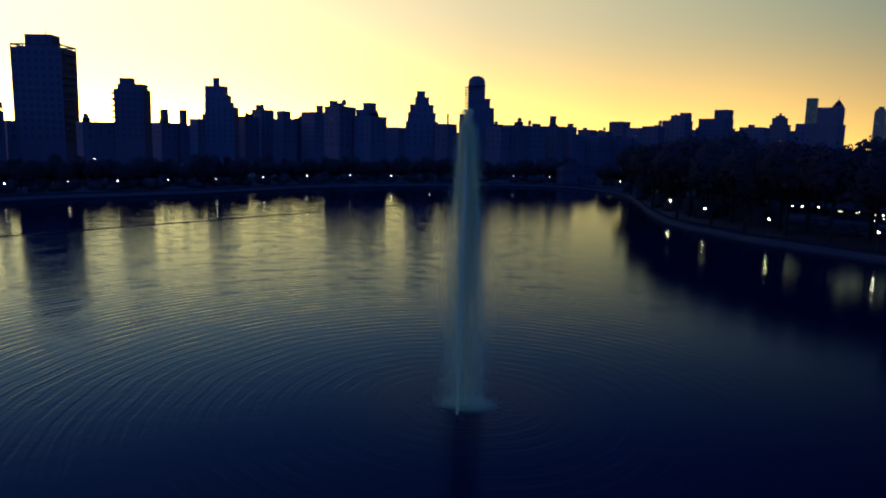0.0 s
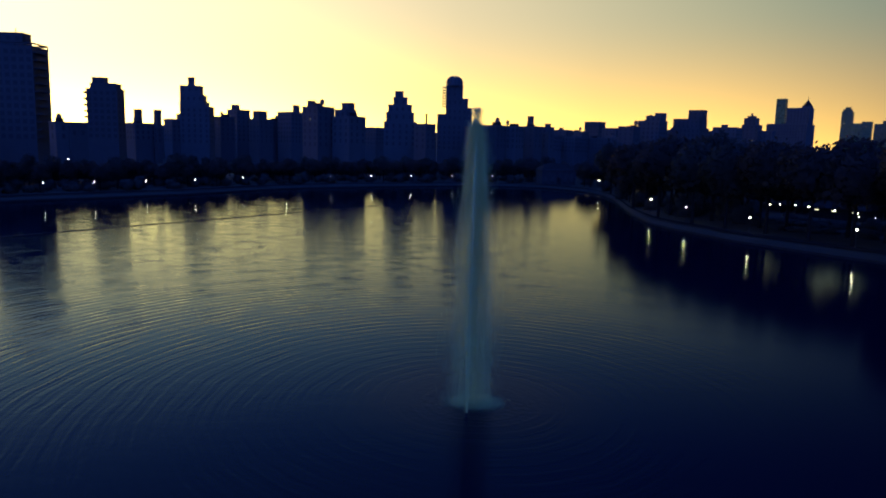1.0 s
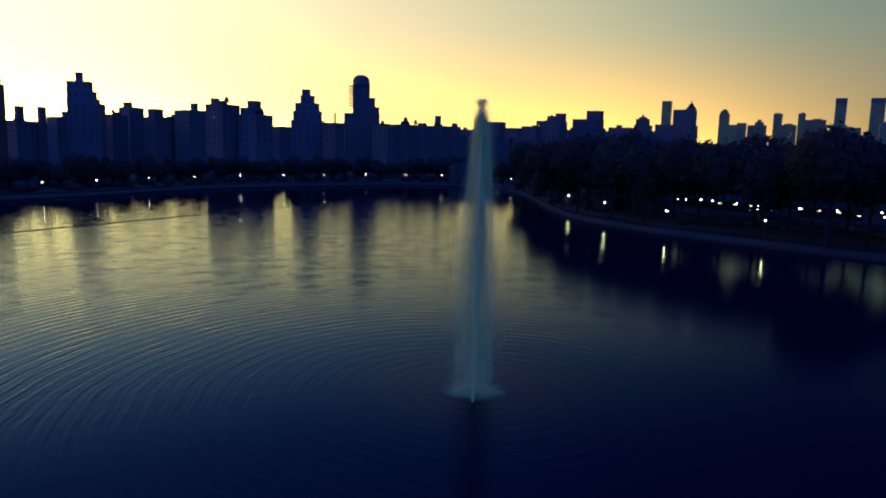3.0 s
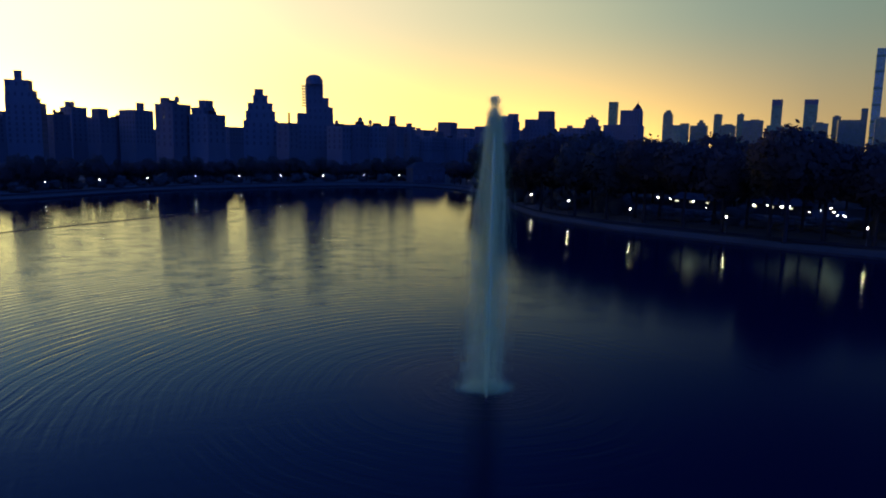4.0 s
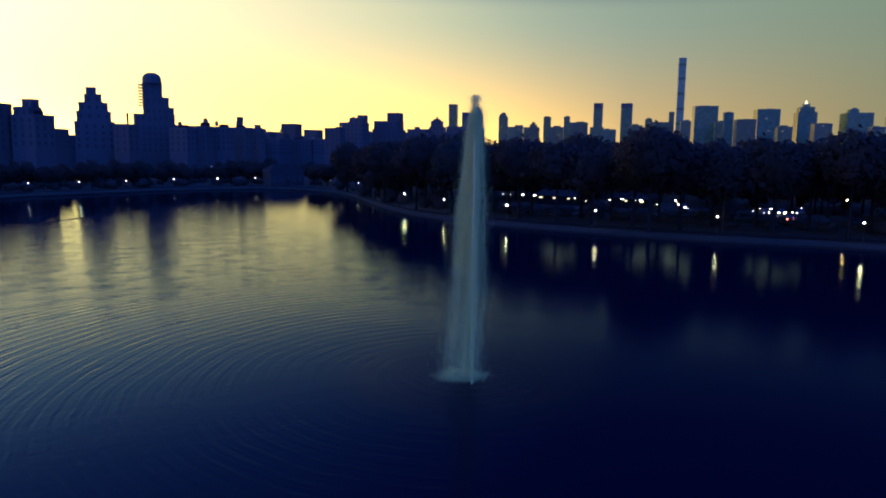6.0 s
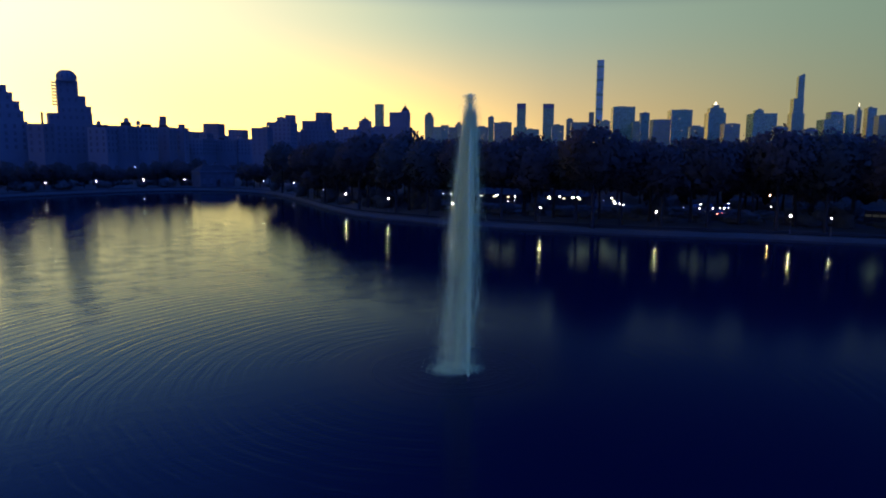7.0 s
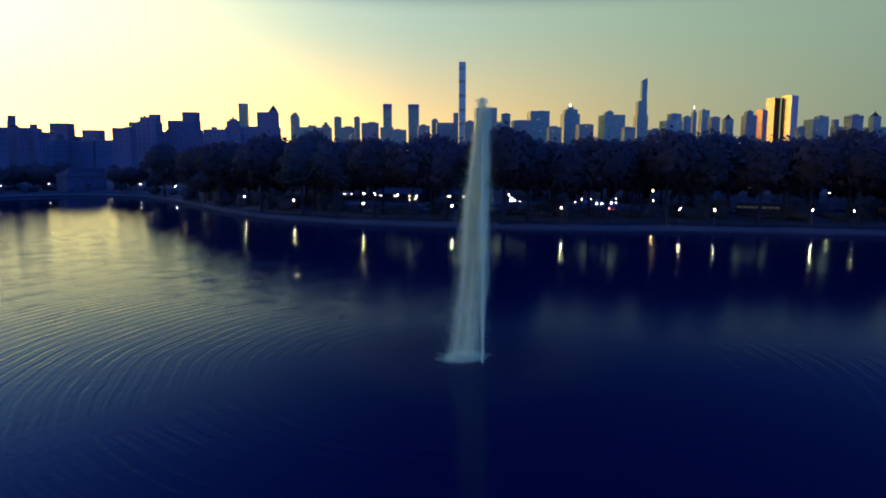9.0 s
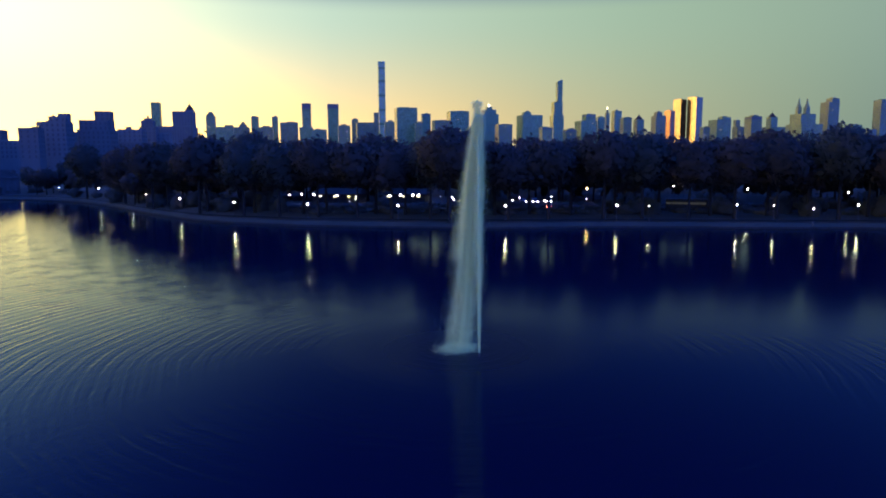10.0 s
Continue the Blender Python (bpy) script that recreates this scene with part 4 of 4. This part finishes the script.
for k in range(18):
    s = q.random()
    floodlight(89 + 42 * s + q.uniform(-3, 3), 131 - 68 * s + q.uniform(-4, 4), q.uniform(2.3, 3.9), -45, q.uniform(0.05, 0.11))
for x, y, turn, lights, label in ((122, 99, -50, HEAD_GLOW, "dark parked car with its headlamps on"), (127, 77, -50, HEAD_GLOW, "dark parked car with its headlamps on"), (133, 72, -58, HEAD_GLOW, "dark parked car with its headlamps on"),
                                  (130, 75, -50, HEAD_GLOW, "dark parked car with its headlamps on"), (116, 62, -60, RED_GLOW, "dark parked car with red rear lamps on")):
    car(x, y, turn, lights, label)


def bus(x, y, turn):
    ob = thing("bus", x, y, 1.45, "long parked bus with a dimly lit row of windows", "bus", turn=turn)
    bm = bmesh.new()
    add_box(bm, 0, 0, 0.4, 9.5, 2.4, 3.0)
    bmesh.ops.bevel(bm, geom=bm.edges[:], offset=0.15, segments=2, affect="EDGES")
    part("body", bm, CAR_PAINT, ob)
    for k in range(7):
        bm = bmesh.new()
        add_box(bm, -4.0 + 1.3 * k, -1.2, 1.75, 1.1, 0.06, 2.25)
        part("window", bm, BUS_GLOW, ob, "lit bus window")
    for sx in (-3.2, 3.0):
        for sy in (-1.1, 1.1):
            bm = bmesh.new()
            bmesh.ops.create_cone(bm, cap_ends=True, segments=14, radius1=0.48, radius2=0.48, depth=0.25, matrix=Matrix.Translation((sx, sy, 0.46)) @ Matrix.Rotation(math.pi / 2, 4, "X"))
            part("wheel", bm, IRON, ob)
    return ob


bus(126, 30, -70)


GATE_STONE = plain("weathered_granite", (0.026, 0.027, 0.028), (0.042, 0.043, 0.044), 1.0, 0.6, 0.5, 0.0, 9.0, 0.1)


def gatehouse(x, y, turn):
    """The stone gatehouse at the water's edge; its front looks along -y."""
    ob = thing("gatehouse", x, y, 0.9, "weathered stone gatehouse with a hipped roof at the water's edge", "building", turn=turn)
    bm = bmesh.new()
    add_box(bm, 0, 0, -0.8, 15.5, 9, 6.6)
    part("wall", bm, GATE_STONE, ob)
    bm = bmesh.new()
    add_box(bm, 0, 0, 6.4, 16.3, 9.8, 7.0)
    part("cornice", bm, GATE_STONE, ob)
    bm = bmesh.new()
    for v in add_box(bm, 0, 0, 7.0, 15.8, 9.4, 9.6):
        if v.co.z > 8:
            v.co.x *= 0.6
            v.co.y *= 0.12
    part("roof", bm, ROOFING, ob)
    for k in range(5):
        wx = -6 + 3.0 * k
        bm = bmesh.new()
        if k == 2:
            add_box(bm, wx, -4.53, -0.1, 1.8, 0.14, 3.2)
            add_lathe(bm, wx, -4.52, [(0.88, 3.2), (0.7, 3.6), (0.3, 3.85)], 12)
            part("door", bm, IRON, ob, "dark arched door")
        else:
            add_box(bm, wx, -4.53, 1.6, 1.1, 0.12, 4.0)
            pane = part("window", bm, WINDOW_GLASS, ob)
            bm = bmesh.new()
            add_box(bm, wx, -4.6, 1.4, 1.4, 0.3, 1.59)
            part("sill", bm, STONE, pane)
    return ob


gatehouse(57.5, 270, 8)


# ---- trees ----
GOLD = (1 + math.sqrt(5)) / 2
ICO = [Vector(v).normalized() for v in ((-1, GOLD, 0), (1, GOLD, 0), (-1, -GOLD, 0), (1, -GOLD, 0), (0, -1, GOLD), (0, 1, GOLD), (0, -1, -GOLD), (0, 1, -GOLD), (GOLD, 0, -1), (GOLD, 0, 1), (-GOLD, 0, -1), (-GOLD, 0, 1))]
ICO_FACES = ((0, 11, 5), (0, 5, 1), (0, 1, 7), (0, 7, 10), (0, 10, 11), (1, 5, 9), (5, 11, 4), (11, 10, 2), (10, 7, 6), (7, 1, 8), (3, 9, 4), (3, 4, 2), (3, 2, 6), (3, 6, 8), (3, 8, 9), (4, 9, 5), (2, 4, 11), (6, 2, 10), (8, 6, 7), (9, 8, 1))


def leaf_lump(verts, faces, c, rx, rz, rnd):
    """A ragged clump of foliage."""
    i = len(verts)
    spin = rnd.uniform(0, 6.3)
    for v in ICO:
        w = Matrix.Rotation(spin, 3, "Z") @ v * rnd.uniform(0.80, 1.14)
        verts.append(c + Vector((w.x * rx, w.y * rx, w.z * rz)))
    faces.extend(tuple(i + k for k in f) for f in ICO_FACES)


def soft_normals(me, ways):
    """Foliage shaded by the roundness of its crown, with a little scatter."""
    rnd = random.Random(3)
    me.normals_split_custom_set_from_vertices([tuple((w.normalized() + 0.12 * Vector((rnd.gauss(0, 1), rnd.gauss(0, 1), rnd.gauss(0, 1)))).normalized()) for w in ways])


def tree_kind(seed, tall, wide, leaf_mat, leaves, fill, clear=0.27):
    r = random.Random(seed)
    ob = thing("tree", 0, 0, 0, "", "tree", "park trees")
    bm = bmesh.new()
    fork = tall * r.uniform(clear - 0.04, clear + 0.04)
    add_tube(bm, [(0, 0, -0.3), (0.1, 0, fork * 0.5), (0.0, 0.1, fork), (0.15, 0.1, tall * 0.7)], [tall * 0.022, tall * 0.017, tall * 0.014, tall * 0.004], 6)
    tips = []
    for k in range(9):
        a, up = 2 * math.pi * (k / 9 + r.uniform(-0.04, 0.04)), r.uniform(0.25, 1.0)
        z = fork + (tall * 0.62 - fork) * (k / 9)
        reach = wide * r.uniform(0.55, 0.95) * (1 - 0.35 * k / 9)
        e = Vector((reach * math.cos(a), reach * math.sin(a), z + reach * up))
        e.z = min(e.z, tall * 0.95)
        m = Vector((0, 0, z)).lerp(e, 0.5) + Vector((0, 0, -0.06 * reach))
        add_tube(bm, [(0, 0, z), m, e], [tall * 0.009, tall * 0.006, tall * 0.002], 5)
        tips += [(m, 0.6), (e, 1.0)]
        for j in range(3):
            b = m.lerp(e, r.uniform(0.2, 0.9))
            t2 = b + Vector((r.gauss(0, 1), r.gauss(0, 1), r.uniform(0.3, 1.4))) * wide * 0.28
            t2.z = min(t2.z, tall)
            add_tube(bm, [b, t2], [tall * 0.004, tall * 0.0012], 4)
            tips.append((t2, 0.9))
    tips.append((Vector((0, 0, tall * 0.9)), 1.0))
    part("trunk", bm, BARK, ob, "bare dark trunk and limbs")
    verts, faces = [], []
    for c, _ in tips:
        for k in range(2):
            p = c + Vector((r.gauss(0, 1), r.gauss(0, 1), r.gauss(0, 0.7))) * wide * 0.11
            size = wide * r.uniform(0.06, 0.12) * fill
            if p.z - size > fork and p.z + size < tall * (0.98 - 0.22 * (p.x * p.x + p.y * p.y) / (wide * wide)):
                leaf_lump(verts, faces, p, size, size * 0.8, r)
    low = fork * (0.85 if clear < 0.3 else 0.97)
    middle, half = (low + tall) / 2, (tall - low) / 2
    for k in range(46):
        way = Vector((r.gauss(0, 1), r.gauss(0, 1), r.gauss(0, 1))).normalized() * r.uniform(0.1, 0.58)
        leaf_lump(verts, faces, Vector((way.x * wide, way.y * wide, middle + way.z * half)), wide * 0.17, half * 0.17, r)
    for k in range(leaves):
        if k % 4:
            # the leafy shell of the crown, fullest above
            way = Vector((r.gauss(0, 1), r.gauss(0, 1), r.gauss(0.1, 0.9))).normalized()
            swell = 0.90 + 0.30 * noise.noise(way * 2.2 + Vector((seed, 0, 0)))
            reach = swell * r.uniform(0.72, 1.0)
            p = Vector((way.x * wide * reach, way.y * wide * reach, middle + way.z * half * min(1.0, reach)))
        else:
            c, s = tips[r.randrange(len(tips))]
            p = c + Vector([max(-1.7, min(1.7, r.gauss(0, 1))) for _ in range(3)]) * wide * 0.15 * fill
        flat = (p.x * p.x + p.y * p.y) / (wide * wide)
        if p.z < low or flat > 1.2 or p.z > middle + half * math.sqrt(max(0.0, 1.15 - flat)):
            continue
        size = r.uniform(0.28, 0.56)
        n = Vector((r.gauss(0, 1), r.gauss(0, 1), r.gauss(0, 1))).normalized()
        if n.dot(p - Vector((0, 0, middle))) > 0:
            n = -n
        a = n.orthogonal().normalized() * size
        b2 = n.cross(a).normalized() * size * r.uniform(0.4, 0.8)
        i = len(verts)
        verts += [p - a, p + b2 + n * size * 0.2, p + a, p - b2 + n * size * 0.2]
        faces += [(i, i + 1, i + 2), (i, i + 2, i + 3)]
    me = bpy.data.meshes.new("crown")
    me.from_pydata([tuple(v) for v in verts], [], faces)
    me.polygons.foreach_set("use_smooth", [True] * len(me.polygons))
    me.materials.append(leaf_mat)
    soft_normals(me, [Vector((v.x, v.y, (v.z - middle) * wide / half)) for v in verts])
    crown = tagged(new("crown", me), kind="stuff")
    crown.parent = ob
    return ob


KINDS = [("broad russet autumn tree with a ragged crown", 16, 5.6, 0, 1500, 1.1), ("tall dull green park tree with gaps in its crown", 18, 5.2, 1, 1450, 1.05), ("half-bare brown tree with thin outer twigs", 15, 5.0, 2, 1500, 0.95),
         ("wide brown autumn tree with a lumpy crown", 14, 6.2, 2, 1600, 1.1), ("slim dark green tree with a narrow crown", 17, 3.8, 1, 1400, 1.05)]
GROVE = [tagged(tree_kind(20 + k, tall, wide, LEAVES[m], n, fill), label) for k, (label, tall, wide, m, n, fill) in enumerate(KINDS)]
# the shore row: high crowns over clear trunks
AVENUE_KINDS = [("tall dark shore tree, its crown high over a clear trunk", 19.0, 6.4, 1, 3000, 1.1), ("tall russet shore tree, its crown high over a clear trunk", 17.5, 6.8, 0, 3000, 1.1), ("broad brown shore tree with a high rounded crown", 18.2, 7.0, 2, 3000, 1.15)]
AVENUE = [tagged(tree_kind(60 + k, tall, wide, LEAVES[m], n, fill, 0.37), label) for k, (label, tall, wide, m, n, fill) in enumerate(AVENUE_KINDS)]
q = random.Random(8)
placed = 0
a = 18.0
while a < 106:
    for out in (11.0, 19.5):
        p = shore_point(a + q.uniform(-1, 1) + (2.2 if out > 15 else 0), out + q.uniform(-1.5, 1.5), 1.1)
        size = q.uniform(0.95, 1.10)
        m = pose(p.x, p.y, p.z, 0, 0, q.uniform(0, 360))
        if placed < len(AVENUE):
            AVENUE[placed].matrix_basis = m
        else:
            copy_thing(AVENUE[q.randrange(len(AVENUE))], m).scale = (size, size, size)
        placed += 1
    a += 4.3 * 105 / shore_radius(a)
# one tree stands taller than the row
copy_thing(AVENUE[2], pose(74, 61.5, 1.1, 0, 0, 40)).scale = (1.15, 1.15, 1.12)
# open glades in the woods, through which the lights behind them show
GLADES = [Vector(p) for p in ((91, 130), (94, 122), (97, 114), (103, 103), (106, 99), (113, 92), (122, 99), (127, 77), (133, 72), (116, 62), (128.4, 57.7), (157.6, 45.2), (151, 23), (146, -1), (126, 30), (131, 118))]


def in_glade(x, y, room):
    p = Vector((x, y))
    for g in GLADES:
        for target in ((-10, -40), (-40, -30)):
            way = (Vector(target) - g).normalized()
            s = (p - g).dot(way)
            if -3 < s < 75 and abs((p - g).cross(way)) < room:
                return True
    return False


spots = []
r = random.Random(11)
# (from, to, degrees; nearest and farthest row; step; rows; size)
for lo, hi, near, deep, gap, rows, size in ((-50, 8, 14, 46, 2.6, 3, 0.62), (8, 22, 16, 46, 2.9, 3, 0.72), (22, 64, 30, 96, 1.9, 3, 1.11), (64, 104, 28, 70, 2.4, 3, 1.10), (104, 170, 14, 40, 8, 1, 1.1), (-180, -50, 14, 40, 8, 1, 1.0)):
    a = lo
    while a < hi:
        for row in range(rows):
            out = near + (deep - near) * (row + r.uniform(0.0, 0.8)) / rows
            spots.append((a + r.uniform(-0.5, 0.5) * gap, out, size * r.uniform(0.80, 1.03), r.uniform(0, 360)))
        a += gap * (100 / (shore_radius(a) + 20)) ** 0.5
used = set()
for aa, out, size, spin in spots:
    p = shore_point(aa, out, 1.3)
    if in_glade(p.x, p.y, 4.2) or (abs(p.x - 57.5) < 13 and p.y < 281 and p.y > 255):
        continue
    k = r.randrange(len(GROVE))
    m = pose(p.x, p.y, p.z, 0, 0, spin)
    if k not in used:
        used.add(k)
        GROVE[k].matrix_basis = m
    else:
        ob = copy_thing(GROVE[k], m)
        ob.scale = (size, size, size)


# the deep woods behind the first trees, and the brush beneath them
def thicket(name, label, lumps, density, mat, seed):
    q = random.Random(seed)
    verts, faces, ways = [], [], []
    for x, y, z, rx, rz in lumps:
        leaf_lump(verts, faces, Vector((x, y, z)), rx * 0.72, rz * 0.80, q)
        for k in range(int(8 + 0.9 * rx * rz)):
            way = Vector((q.gauss(0, 1), q.gauss(0, 1), q.gauss(0, 1))).normalized() * q.uniform(0.2, 0.85)
            p = Vector((x + way.x * rx, y + way.y * rx, max(1.5, z + way.z * rz)))
            leaf_lump(verts, faces, p, min(1.25, rx * 0.34), min(1.1, rz * 0.3), q)
        for k in range(int(density * rx * rz)):
            way = Vector((q.gauss(0, 1), q.gauss(0, 1), q.gauss(0, 1))).normalized() * q.uniform(0.55, 1.08)
            p = Vector((x + way.x * rx, y + way.y * rx, z + way.z * rz))
            if p.z < 1.0:
                continue
            size = q.uniform(0.2, 0.45)
            n = Vector((q.gauss(0, 1), q.gauss(0, 1), q.gauss(0, 1))).normalized()
            if n.dot(way) > 0:
                n = -n
            u = n.orthogonal().normalized() * size
            w = n.cross(u).normalized() * size * q.uniform(0.4, 0.8)
            i = len(verts)
            verts += [p - u, p + w + n * size * 0.25, p + u, p - w + n * size * 0.25]
            faces += [(i, i + 1, i + 2), (i, i + 2, i + 3)]
        ways += [Vector((v.x - x, v.y - y, (v.z - z) * rx / rz)) for v in verts[len(ways):]]
    me = bpy.data.meshes.new(name)
    me.from_pydata([tuple(v) for v in verts], [], faces)
    me.polygons.foreach_set("use_smooth", [True] * len(me.polygons))
    me.materials.append(mat)
    soft_normals(me, ways)
    return tagged(new(name, me), label, "trees", kind="stuff")


q = random.Random(5)
brush, woods = [], []
a = -60
while a < 108:
    for out in ((16, 24, 34) if a < 20 else (23, 31, 38, 46)):
        p = shore_point(a + q.uniform(-1, 1), out + q.uniform(-3, 3), 0)
        h = q.uniform(1.4, 2.6) if a < 20 else q.uniform(1.8, 3.4)
        brush.append((p.x, p.y, 1.2 + h * 0.6, q.uniform(2.0, 3.6), h))
    tall = 7.5 if a < 8 else 11.0 if a < 22 else 16.2
    for out in ((52, 64) if a < 22 else (70, 90, 112, 130)):
        p = shore_point(a + q.uniform(-1, 1), out + q.uniform(-5, 5), 0)
        h = tall * q.uniform(0.88, 1.10)
        woods.append((p.x, p.y, 1 + h * 0.55, q.uniform(4, 6.5), h * 0.48))
    a += 1.6
brush = [(b[0], b[1], 1.75, b[3], 0.95) if in_glade(b[0], b[1], b[3] + 0.5) else b for b in brush]
brush = [b for b in brush if not (abs(b[0] - 57.5) < 12 and 250 < b[1] < 279)]
woods = [b for b in woods if not in_glade(b[0], b[1], b[3] + 0.5)]
thicket("undergrowth", "dark tangled brush under the park trees", brush, 7.0, LEAVES[1], 1)
thicket("woodland", "dense dark autumn woods behind the shore trees", woods, 3.2, LEAVES[2], 2)

# unseen houses added further along the avenue to block the low sun
tower("brick", -205, 214, -40, -44, "tank", [(0, 26, 33)])
tower("stone", -232, 190, -40, -50, "", [(0, 28, 41)])
tower("brown", -258, 160, -40, -57, "tank", [(0, 27, 36)])
tower("brick", -283, 130, -40, -65, "", [(0, 28, 45)])
tower("stone", -303, 98, -40, -72, "tank", [(0, 26, 34)])

# the houses of the next avenue, seen through the gaps of the first row
q = random.Random(31)
bearing = -33.0
while bearing < 27:
    d = q.uniform(610, 660)
    tower(q.choice(("brick", "stone")), round(-6 + d * math.sin(radians(bearing)), 1), round(-41 + d * math.cos(radians(bearing)), 1), -40, round(bearing), q.choice(("tank", "", "")), [(0, 34, q.uniform(26.5, 28.8))])
    bearing += 2.5
